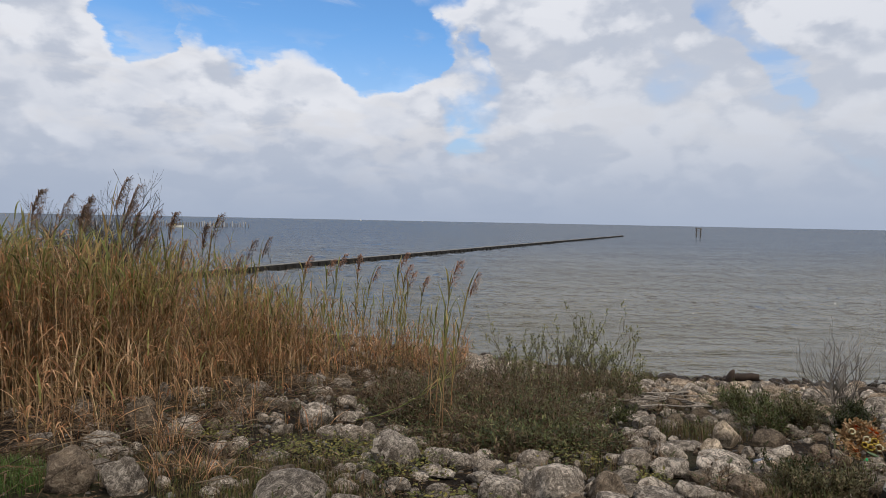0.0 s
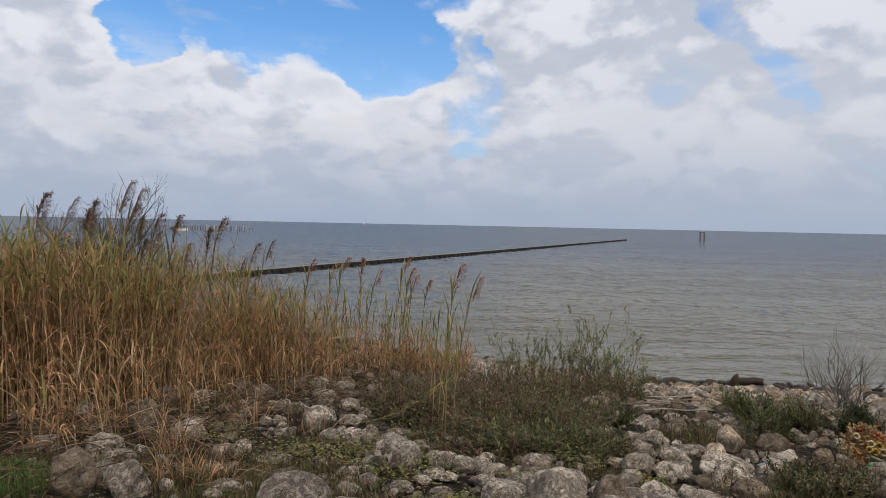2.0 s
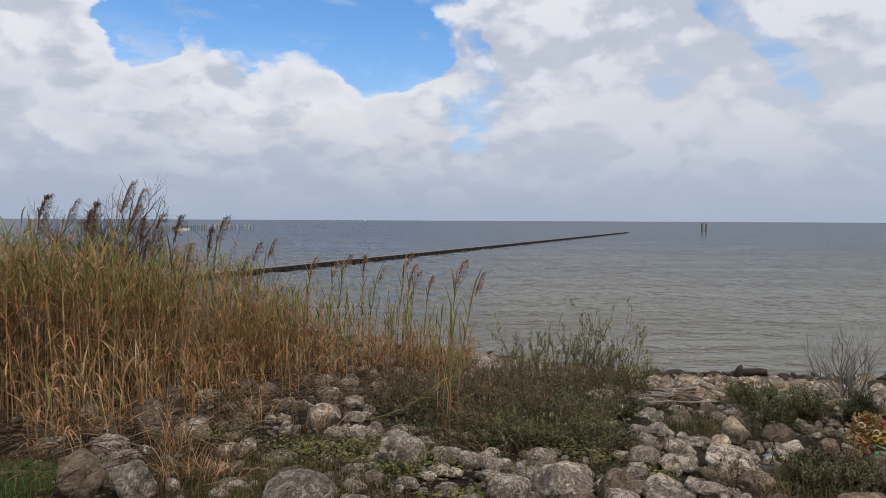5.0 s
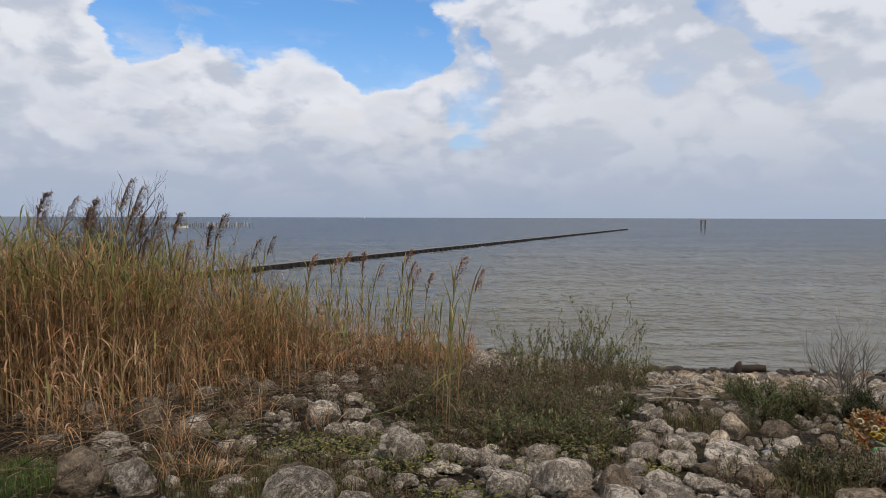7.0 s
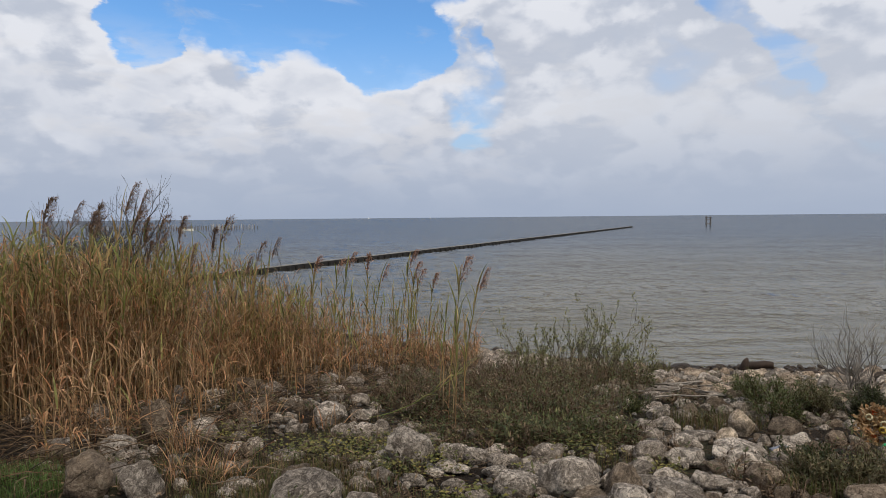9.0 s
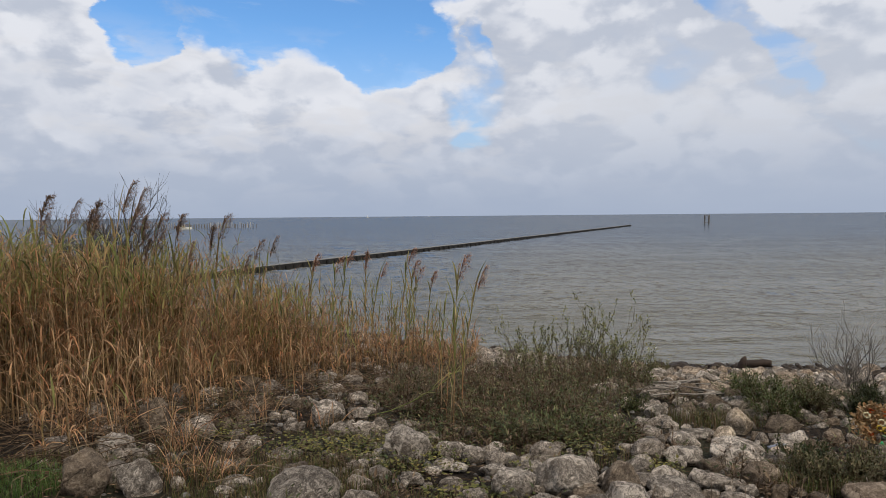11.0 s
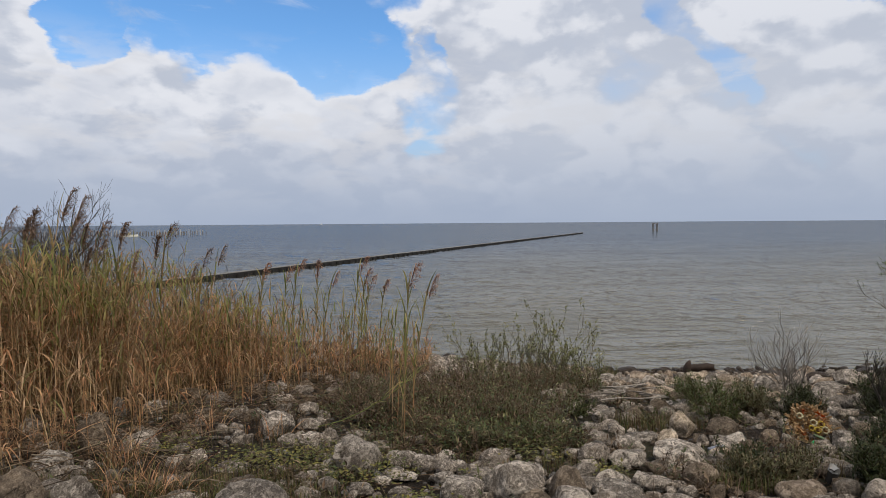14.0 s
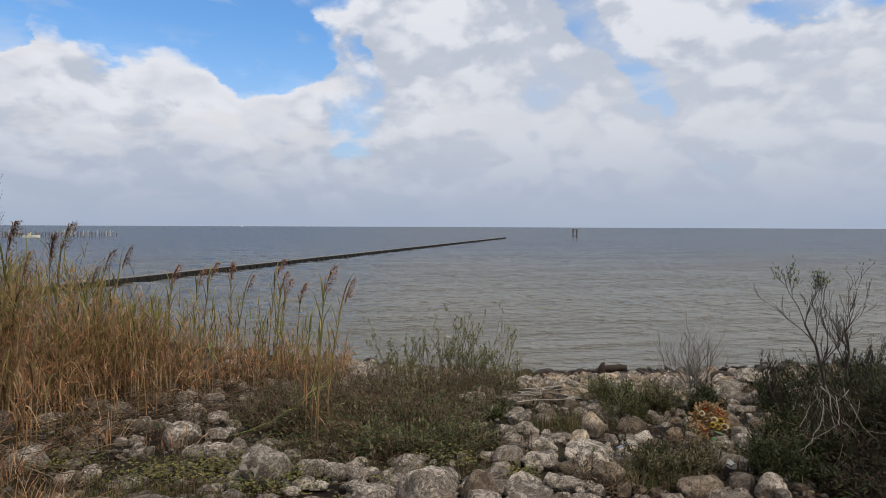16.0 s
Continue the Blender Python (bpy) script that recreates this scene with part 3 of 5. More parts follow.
boulder(3.40, 9.64, 0.25, 0.16, tan)
boulder(4.97, 10.27, 0.55, 0.23, cream)
boulder(5.34, 10.02, 0.44, 0.21, tan)
boulder(3.30, 7.95, 0.27, 0.17, tan)
boulder(3.03, 7.99, 0.27, 0.25, brown)
boulder(3.65, 8.46, 0.38, 0.19, tan)
boulder(3.68, 7.73, 0.16, 0.13, white)
boulder(5.27, 9.45, 0.15, 0.09, white)
boulder(5.38, 9.10, 0.25, 0.29, white)
boulder(4.33, 9.84, 0.29, 0.16, tan)
boulder(5.35, 7.91, 0.27, 0.17, white)
boulder(3.32, 4.82, 0.12, 0.14, grey)
boulder(6.04, 10.58, 0.25, 0.30, wet)
boulder(6.55, 11.00, 0.21, 0.23, wet)
boulder(6.47, 9.86, 0.30, 0.38, wet)
boulder(3.98, 12.07, 0.31, 0.23, wet)
boulder(4.19, 11.67, 0.45, 0.30, wet)
boulder(4.63, 12.08, 0.30, 0.17, wet)
boulder(4.40, 10.97, 0.18, 0.28, wet)
boulder(4.81, 11.06, 0.42, 0.13, wet)
boulder(-1.57, 11.50, 0.26, 0.30, white)
boulder(-1.27, 9.84, 0.22, 0.14, white)
boulder(0.57, 12.09, 0.45, 0.29, white)
boulder(0.20, 11.67, 0.35, 0.19, tan)
boulder(-0.91, 10.94, 0.27, 0.24, wet)
boulder(-0.36, 11.32, 0.32, 0.23, wet)
boulder(0.98, 12.20, 0.34, 0.25, wet)
boulder(6.99, 9.34, 0.56, 0.33, white)
boulder(8.17, 10.48, 0.57, 0.31, wet)
boulder(3.43, 4.81, 0.15, 0.13, grey)
boulder(3.59, 4.80, 0.23, 0.20, white)
boulder(2.92, 3.60, 0.21, 0.19, grey)
boulder(2.64, 3.50, 0.11, 0.13, grey)
boulder(2.89, 3.45, 0.11, 0.11, grey)
boulder(2.51, 3.74, 0.30, 0.14, tan)
boulder(4.83, 6.66, 0.19, 0.14, white)
boulder(2.51, 3.46, 0.24, 0.11, white)
boulder(6.35, 8.93, 0.45, 0.12, white)
boulder(6.18, 7.91, 0.28, 0.13, white)
boulder(10.67, 10.85, 0.27, 0.28, wet)
boulder(6.51, 10.64, 0.32, 0.27, wet)
boulder(7.12, 10.39, 0.36, 0.27, wet)


def clear_of(x, y, w, gap=0.50):
    return all((x - a) ** 2 + (y - b) ** 2 > (gap * (w + c) / 2 * 1.35) ** 2 for a, b, c in placed)


def pick_stone(x, y):
    to_shore = shore_y(x) - y
    if to_shore < 0.75:
        return wet
    if to_shore < 4.5 and x > 1.5:
        return rng.choice((tan, white, white, grey, tan))
    if x < -1.5:
        return rng.choice((grey, grey, brown, grey))
    return rng.choice((grey, grey, white, brown, grey))


# smaller stones packed between the large ones; past the nearest of them they are joined into one heap of rubble
made = 0
small = []
for _ in range(14000):
    if made >= 1250:
        break
    y = rng.uniform(2.9, 14.5)
    x = rng.uniform(-0.72, 0.98) * y
    s = shore_y(x) - y
    if s < -0.35 or s > 12 or x > 11.5:
        continue
    ratio = x / y
    open_ground = 1.0
    if 4.9 < y < 8.8 and -0.12 < ratio < 0.25:
        open_ground = 0.10                       # under the scrub
    if ratio < -0.3 and y > 7.2:
        open_ground = 0.08                       # inside the reeds
    elif ratio < -0.16 and y > 4.2:
        open_ground = 0.40
    if y < 4.4 and ratio < 0.1:
        open_ground = 0.35                       # grassy ground
    if y > 9.5 and s > 0.7 and ratio < 0.05:
        open_ground = 0.4
    if rng.random() > open_ground:
        continue
    w = rng.choice((0.06, 0.08, 0.10, 0.13, 0.16, 0.20, 0.24)) * rng.uniform(0.85, 1.2) * (1.25 if y > 7 else 0.85)
    if not clear_of(x, y, w):
        continue
    placed.append((x, y, w))
    small.append((y + (3 if w < 0.16 else 0), x, y, w))
    made += 1
small.sort()
for _, x, y, w in small[:260]:
    boulder(x, y, w * 1.12, w * rng.uniform(0.5, 0.9), pick_stone(x, y), 0.36, 18 + rng.randrange(10))
rubble_v, rubble_f, rubble_m = [], [], []
SLOTS = [grey, white, brown, tan, wet]
for _ in range(5200):                            # tumbled small stones near the water
    y = rng.uniform(8.6, 13.6)
    x = rng.uniform(0.0, 0.62) * y
    s, w = shore_y(x) - y, rng.uniform(0.09, 0.26)
    if -0.25 < s < 3.0 and x < 8.5 and len(small) < 1750 and clear_of(x, y, w, 0.48):
        placed.append((x, y, w))
        small.append((y, x, y, w))
for _, x, y, w in small[260:]:
    me = ROCKS[18 + rng.randrange(10)]
    h = w * rng.uniform(0.5, 1.0)
    slot = SLOTS.index(pick_stone(x, y))
    h *= 0.6 if SLOTS[slot] is wet else 1.0
    m = Matrix.LocRotScale((x, y, ground_z(x, y) + h * 0.22), Euler((rng.uniform(-0.6, 0.6), rng.uniform(-0.6, 0.6), rng.uniform(0, 6.28))), (w * 1.15, w * rng.uniform(0.6, 1.0), h))
    base = len(rubble_v)
    rubble_v += [m @ v.co for v in me.vertices]
    for poly in me.polygons:
        rubble_f.append([base + i for i in poly.vertices])
        rubble_m.append(slot)
tagged(mesh_object("rubble", rubble_v, rubble_f, SLOTS, rubble_m, True), "heaped grey, white and dark wet stones along the shore", "stones", kind="stuff")

# pebbles and broken stone in the gaps: far too many to count
peb = Soup()
for _ in range(2600):
    y = rng.uniform(2.9, 13.5)
    x = rng.uniform(-0.7, 0.95) * y
    if shore_y(x) - y < -0.2:
        continue
    w = rng.uniform(0.012, 0.036)
    c = Vector((x, y, ground_z(x, y) + w * 0.15))
    ring = []
    base = len(peb.v)
    n = 6
    turn = rng.uniform(0, 6.28)
    for lev, (zz, rr_) in enumerate(((-0.5, 0.7), (0.1, 1.0), (0.55, 0.55))):
        for j in range(n):
            a = turn + 6.283 * j / n
            q = rr_ * rng.uniform(0.8, 1.15)
            peb.v.append(c + Vector((math.cos(a) * q * w, math.sin(a) * q * w * 0.8, zz * w)))
    for lev in range(2):
        for j in range(n):
            a0, a1 = base + lev * n + j, base + lev * n + (j + 1) % n
            peb.f.append((a0, a1, a1 + n, a0 + n))
            peb.m.append(0)
    peb.f.append(tuple(base + 2 * n + j for j in range(n)))
    peb.m.append(0)
tagged(peb.put("gravel", [plant("gravel_stone", ((0.06, 0.052, 0.044), (0.12, 0.108, 0.095), (0.25, 0.23, 0.205), (0.08, 0.066, 0.053)), 0.9, 0.0)]),
       "loose grey and white broken stone between the boulders", "gravel", kind="stuff")

# dry leaves, twigs and broken stems strewn over the bank
strewn = Soup()
for _ in range(9000):
    y = rng.uniform(2.9, 11.8)
    x = rng.uniform(-0.7, 0.95) * y
    if shore_y(x) - y < 0.9:
        continue
    p = Vector((x, y, ground_z(x, y) + abs(rng.gauss(0.01, 0.02))))
    a = rng.uniform(0, 6.28)
    d = Vector((math.cos(a), math.sin(a), rng.uniform(-0.15, 0.35))).normalized()
    if rng.random() < 0.5:
        strewn.leaf(p, d, rng.uniform(0.02, 0.07), rng.uniform(0.006, 0.022), Vector((0, 0, 1)), 0)
    else:
        strewn.tube([p, p + d * rng.uniform(0.05, 0.26)], [0.0022, 0.0014], 3, 1)
tagged(strewn.put("ground_litter", [litter_brown, scrub_dead]), "dry brown leaves and twigs strewn between the stones", "plant litter", kind="stuff")

# ---------------------------------------------------------------- reeds


def bent(base, height, lean, turn, n=5, curl=1.8):
    d = Vector((math.cos(turn), math.sin(turn), 0))
    return [base + Vector((0, 0, height * i / n)) + d * (lean * (i / n) ** curl) for i in range(n + 1)]


def reed_leaf(s, p, turn, length, width, droop, rise, slot, reach=1.0):
    d = Vector((math.cos(turn), math.sin(turn), 0))
    side = Vector((-d.y, d.x, 0))
    side = (side + Vector((0, 0, rng.uniform(-0.5, 0.5)))).normalized()
    pts, ws = [], []
    for i in range(5):
        t = i / 4
        pts.append(p + d * (reach * length * t * (0.35 + 0.5 * t)) + Vector((0, 0, rise * length * (t - droop * t * t))))
        ws.append(width * (0.55, 1.0, 0.9, 0.6, 0.06)[i])
    s.strip(pts, ws, side, slot)


def lerp_table(v, table):
    for (a, fa), (b, fb) in zip(table, table[1:]):
        if v <= b:
            return fa + (fb - fa) * max(0.0, (v - a) / (b - a))
    return table[-1][1]


# height of the stand, and where it begins, against bearing (x / y)
STAND_HEIGHT = ((-1.2, 1.85), (-0.47, 1.86), (-0.38, 1.78), (-0.31, 1.38), (-0.26, 1.10), (-0.20, 0.90), (-0.10, 0.68), (0.0, 0.55), (0.05, 0.42))
STAND_FRONT = ((-1.2, 5.4), (-0.62, 6.1), (-0.45, 6.9), (-0.38, 7.6), (-0.30, 8.5), (-0.22, 9.1), (-0.10, 9.4), (0.05, 9.5))

bed = Soup()


def bed_stem(x, y, h, dry):
    z = ground_z(x, y)
    turn = rng.uniform(0, 6.28)
    lean = abs(rng.gauss(0, 0.20)) * h
    pts = bent(Vector((x, y, z - 0.02)), h * 0.93, lean, turn, 4)
    r0 = rng.uniform(0.0026, 0.0050)
    bed.tube(pts, [r0, r0, r0 * 0.85, r0 * 0.7, r0 * 0.35], 3, 2)
    tone = rng.gauss(0, 0.16)
    for j in range(rng.randint(7, 11)):
        t = rng.uniform(0.12, 1.0) ** 0.75
        i = min(3, int(t * 4))
        p = pts[i].lerp(pts[i + 1], t * 4 - i)
        green = rng.random() > dry + tone + (0.84 if t < 0.5 else 0.72 if t < 0.76 else 0.34)
        length = rng.uniform(0.22, 0.50) * (1.0 if t > 0.4 else 0.8)
        if green:
            reed_leaf(bed, p, rng.uniform(0, 6.28), length * 1.05, rng.uniform(0.010, 0.021), rng.uniform(0.1, 0.8), rng.uniform(0.75, 1.15), 0, rng.uniform(0.2, 0.95))
        else:
            reed_leaf(bed, p, rng.uniform(0, 6.28), length * 0.9, rng.uniform(0.005, 0.015), rng.uniform(0.1, 1.5), rng.uniform(0.5, 1.1), 1, rng.uniform(0.25, 1.05))


for _ in range(3300):
    ratio = rng.uniform(-0.98, -0.26)
    y = lerp_table(ratio, STAND_FRONT) + 4.0 * rng.random() ** 1.7 - abs(rng.gauss(0, 0.18))
    if y > shore_y(ratio * y) - 0.6 or rng.random() < lerp_table(ratio, ((-0.42, 0.0), (-0.38, 0.40), (-0.33, 0.62), (-0.26, 0.70))) or (noise.noise((ratio * 11, y * 1.5, 9)) < -0.10 and rng.random() < 0.72):
        continue
    h = lerp_table(ratio, STAND_HEIGHT) * ((rng.uniform(0.66, 1.02) if ratio < -0.40 else rng.uniform(0.42, 1.12)) + (rng.uniform(0, 0.16) if rng.random() < 0.2 else 0)) * (1 + 0.08 * noise.noise((ratio * 9, y, 0)))
    bed_stem(ratio * y, y, h, 0.16 + 0.45 * max(0.0, noise.noise((ratio * 14, y * 0.8, 5))) if ratio < -0.36 else 0.10)
for _ in range(860):
    ratio = rng.uniform(-0.36, 0.045)
    y = lerp_table(ratio, STAND_FRONT) + 2.4 * rng.random() ** 1.3 - abs(rng.gauss(0, 0.25))
    if y > shore_y(ratio * y) - 0.7 or (ratio > -0.19 and rng.random() < 0.5):
        continue
    h = lerp_table(ratio, STAND_HEIGHT) * (rng.uniform(0.3, 1.1) if rng.random() < 0.75 else rng.uniform(1.0, 1.22 if ratio < -0.2 else 1.6))
    bed_stem(ratio * y, y, h, 0.38 if ratio < -0.16 else 0.66)
for _ in range(420):                             # bent and broken canes leaning through the stand
    ratio = rng.uniform(-0.85, -0.24)
    y = lerp_table(ratio, STAND_FRONT) + 1.6 * rng.random() - 0.25
    x = ratio * y
    p = Vector((x, y, ground_z(x, y) + rng.uniform(0.0, 0.5)))
    a = rng.uniform(0, 6.28)
    d = Vector((math.cos(a), math.sin(a) * 0.5, rng.uniform(0.4, 1.6))).normalized()
    ln = rng.uniform(0.4, 1.1)
    bed.tube([p, p + d * ln * 0.5 + Vector((0, 0, 0.03)), p + d * ln], [0.004, 0.0035, 0.002], 3, 2)
    for _ in range(4):
        reed_leaf(bed, p + d * ln * rng.uniform(0.2, 1.0), rng.uniform(0, 6.28), rng.uniform(0.18, 0.36), rng.uniform(0.008, 0.016), rng.uniform(0.8, 2.4), rng.uniform(0.3, 0.9), 1, rng.uniform(0.4, 1.0))
for _ in range(130):                             # thin outliers in front of the stand
    ratio = rng.uniform(-0.68, -0.18)
    y = lerp_table(ratio, STAND_FRONT) - 1.9 * rng.random() ** 1.4
    bed_stem(ratio * y, y, rng.uniform(0.25, 0.95), 0.72)
tagged(bed.put("reed_bed", [reed_green, reed_dry, reed_cane]), "dense stand of tall common reed, green above and dry brown below", "reeds", kind="stuff")

# dead canes and leaves lying at the foot of the stand
litter = Soup()
for _ in range(2000):
    ratio = rng.uniform(-0.85, 0.06)
    y = lerp_table(ratio, STAND_FRONT) + rng.uniform(-2.3, 1.2)
    if y < 3.2 or (ratio > -0.25 and y < 4.6):
        continue
    x = ratio * y
    z = ground_z(x, y) + abs(rng.gauss(0.02, 0.05))
    a, ln = rng.uniform(0, 6.28), rng.uniform(0.15, 0.75)
    d = Vector((math.cos(a), math.sin(a), rng.uniform(-0.12, 0.3))) * ln
    p = Vector((x, y, z))
    if rng.random() < 0.6:
        r0 = rng.uniform(0.002, 0.0045)
        litter.tube([p, p + d * 0.5 + Vector((0, 0, rng.uniform(-0.02, 0.05))), p + d], [r0, r0, r0 * 0.6], 3, 1)
    else:
        reed_leaf(litter, p, a, ln * 0.7, rng.uniform(0.006, 0.014), rng.uniform(0.6, 1.6), 0.4, 0)
tagged(litter.put("reed_litter", [litter_brown, litter_brown]), "fallen dry reed canes and leaves matted on the ground", "plant litter", kind="stuff")

tufts = Soup()
for cx, cy, rx, ry, count, tall in ((-1.62, 4.05, 0.26, 0.2, 150, 0.30), (-2.12, 4.85, 0.18, 0.16, 90, 0.44), (-2.95, 5.3, 0.4, 0.3, 150, 0.42), (-1.85, 5.9, 0.25, 0.2, 70, 0.40), (-1.2, 5.6, 0.2, 0.15, 35, 0.34)):
    for _ in range(count):
        a, q = rng.uniform(0, 6.28), rng.random() ** 0.6
        x, y = cx + rx * q * math.cos(a), cy + ry * q * math.sin(a)
        reed_leaf(tufts, Vector((x, y, ground_z(x, y))), rng.uniform(0, 6.28), tall * rng.uniform(0.5, 1.3), rng.uniform(0.003, 0.008), rng.uniform(0.1, 0.7), rng.uniform(0.7, 1.1), 0, rng.uniform(0.2, 1.1))
for _ in range(34):
    y = rng.uniform(3.7, 6.0)
    x = rng.uniform(-0.64, -0.26) * y
    a, ln = rng.gauss(-0.3, 1.0), rng.uniform(0.2, 0.6)
    p, d = Vector((x, y, ground_z(x, y) + rng.uniform(0.04, 0.16))), Vector((math.cos(a), math.sin(a) * 0.6, rng.uniform(-0.2, 0.25)))
    r0 = rng.uniform(0.0028, 0.005)
    tufts.tube([p - d * ln * 0.5, p + Vector((0, 0, rng.uniform(-0.02, 0.03))), p + d * ln * 0.5], [r0, r0, r0 * 0.6], 4, 1)
tagged(tufts.put("dry_grass", [reed_dry, straw]), "tufts of dry straw and pale fallen canes among the boulders", "dry grass", kind="stuff")

# single reeds that stand clear of the others


def reed_plume(length, lean_turn, mat, seed):
    """A feathery seed head: fine drooping strands that hang to one side of a bowed axis."""
    s = Soup()
    rr = random.Random(seed)
    d = Vector((math.cos(lean_turn), math.sin(lean_turn), 0))
    for i in range(64):
        t = rr.random() ** 0.85
        p = Vector((0, 0, length * t)) + d * (0.34 * length * t * t)
        reach = length * (0.13 + 0.31 * math.sin(math.pi * min(1.0, 0.12 + 0.80 * t)))
        out = (d * rr.uniform(0.3, 1.4) + Vector((rr.gauss(0, 0.35), rr.gauss(0, 0.35), 0))).normalized()
        q = p + out * reach * rr.uniform(0.25, 0.5) + Vector((0, 0, reach * rr.uniform(0.35, 0.9)))
        e = q + out * reach * rr.uniform(0.25, 0.55) - Vector((0, 0, reach * rr.uniform(-0.15, 0.4)))
        side = out.cross(Vector((0, 0, 1))).normalized()
        s.strip([p, q, e], [0.002, 0.0048, 0.002], side)
        for _ in range(3):
            f = q.lerp(e, rr.random())
            dd = (out * 0.7 + Vector((rr.gauss(0, 0.4), rr.gauss(0, 0.4), rr.gauss(0.05, 0.4)))).normalized()
            s.leaf(f, dd, length * rr.uniform(0.08, 0.16), 0.0050, Vector((0, 0, 1)))
    return s.put("plume", [mat])


VARIANTS = {}


def reed_variant(kind, i):
    """Meshes of one reed of unit height: cane, leaves and plume."""
    if (kind, i) in VARIANTS:
        return VARIANTS[(kind, i)]
    cane = Soup()
    turn = 0.5 * i - 0.8                         # heads nod away from the wind
    pts = bent(Vector((0, 0, -0.02)), 0.95, (0.03, 0.08, 0.05, 0.12)[i], turn, 5)
    cane.tube(pts, [0.0036, 0.0036, 0.0032, 0.0028, 0.0022, 0.0012], 5, 0)
    leaves = []
    n = 11 if kind else 6
    for j in range(n):
        s = Soup()
        t = 0.42 + 0.55 * j / n + rng.uniform(-0.02, 0.02)
        q = min(4, int(t * 5))
        p = pts[q].lerp(pts[q + 1], t * 5 - q)
        reed_leaf(s, p, j * 2.6 + rng.uniform(-0.6, 0.6), rng.uniform(0.15, 0.26), rng.uniform(0.009, 0.0135),
                  rng.uniform(0.05, 0.45), rng.uniform(0.85, 1.2), 0, rng.uniform(0.2, 0.55))
        leaves.append((s, 0))
    for j in range(3):
        s = Soup()
        t = rng.uniform(0.12, 0.42)
        q = min(4, int(t * 5))
        p = pts[q].lerp(pts[q + 1], t * 5 - q)
        reed_leaf(s, p, rng.uniform(0, 6.28), rng.uniform(0.12, 0.2), 0.008, rng.uniform(1.2, 2.4), 0.6, 0)
        leaves.append((s, 1))
    VARIANTS[(kind, i)] = (cane, leaves, pts[-1])
    return VARIANTS[(kind, i)]


REED_THINGS = {}


def reed(x, y, h, kind):
    """kind 0: dark brown plume, 1: tan plume, 2: no plume."""
    i = rng.randrange(4)
    m = Matrix.Translation((x, y, ground_z(x, y))) @ Matrix.Rotation(rng.uniform(-0.5, 0.5), 4, "Z")
    words = ("tall green reed with a dark brown seed plume", "slender yellow-green reed with a tan feathery plume", "young green reed without a plume")
    if (kind, i) not in REED_THINGS:
        cane, leaves, tip = reed_variant(kind, i)
        ob = empty("reed", m, words[kind], "reed", "reeds standing clear")
        cane.put("cane", [reed_cane], ob)
        for s, slot in leaves:
            s.put("leaf", [reed_dry if slot else reed_green], ob)
        if kind < 2:
            pl = reed_plume(0.145, 0.5 * i - 0.8, (plume_brown, plume_tan)[kind], 40 + i)
            pl.parent = ob
            pl.location = tip - Vector((0, 0, 0.09))
        ob.scale = (h, h, h)
        REED_THINGS[(kind, i)] = ob
        return ob
    ob = copy_thing(REED_THINGS[(kind, i)], m)
    ob.scale = (h, h, h)
    return ob


# the tall brown-plumed reeds of the stand
for x, y, h, kind in (
        (-4.87, 7.0, 2.05, 0), (-4.59, 6.8, 2.19, 0), (-4.67, 7.2, 2.18, 0), (-3.91, 7.0, 2.38, 0), (-3.86, 7.2, 2.34, 0),
        (-4.33, 7.6, 2.25, 0), (-3.62, 6.9, 2.08, 0), (-3.67, 7.4, 2.05, 0), (-3.42, 7.1, 2.06, 0), (-3.34, 6.8, 1.76, 0),
        (-3.38, 6.7, 1.82, 0), (-3.31, 7.4, 2.07, 0), (-3.03, 8.0, 2.14, 0), (-2.99, 7.8, 1.98, 0), (-2.69, 8.4, 1.85, 0),
        (-2.74, 8.8, 1.91, 0), (-4.44, 7.3, 2.03, 0), (-4.10, 7.0, 2.07, 0), (-3.15, 7.2, 1.73, 0), (-2.86, 8.2, 1.61, 0)):
    reed(x, y, h, kind)
# the loose row towards the open bank
for x, y, h, kind in (
        (-2.12, 9.4, 1.74, 1), (-1.82, 9.6, 1.70, 1), (-1.76, 9.9, 1.81, 1), (-1.31, 9.7, 1.81, 1), (-1.23, 9.5, 1.60, 1),
        (-0.80, 9.9, 1.89, 1), (-0.62, 9.2, 1.68, 1), (-0.56, 9.3, 1.57, 1), (-0.36, 9.4, 1.53, 1), (0.01, 6.0, 1.61, 1),
        (0.10, 6.1, 1.49, 1), (-0.13, 6.2, 1.24, 2), (-0.27, 8.9, 1.14, 2), (-2.14, 9.2, 1.47, 2),
        (-1.81, 9.0, 1.16, 2), (-1.53, 9.6, 1.24, 2), (-1.09, 9.3, 1.10, 2), (-0.91, 9.6, 1.19, 2), (-0.40, 8.8, 0.90, 2),
        (-0.04, 5.9, 1.14, 2), (0.0, 5.6, 0.84, 2), (-2.32, 9.6, 1.30, 2), (-1.56, 9.4, 1.41, 2)):
    reed(x, y, h, kind)
for _ in range(26):                              # more leafy reeds without plumes in the loose row
    ratio = rng.uniform(-0.27, -0.02)
    y = rng.uniform(8.9, 10.2)
    reed(ratio * y, y, rng.uniform(0.9, 1.45), 2)
for _ in range(3):                               # dry canes in front of the scrub
    x, y = rng.uniform(-0.18, 0.22), rng.uniform(5.3, 6.1)
    reed(x, y, rng.uniform(0.7, 1.2), 2)

# ---------------------------------------------------------------- scrub, grass and creepers


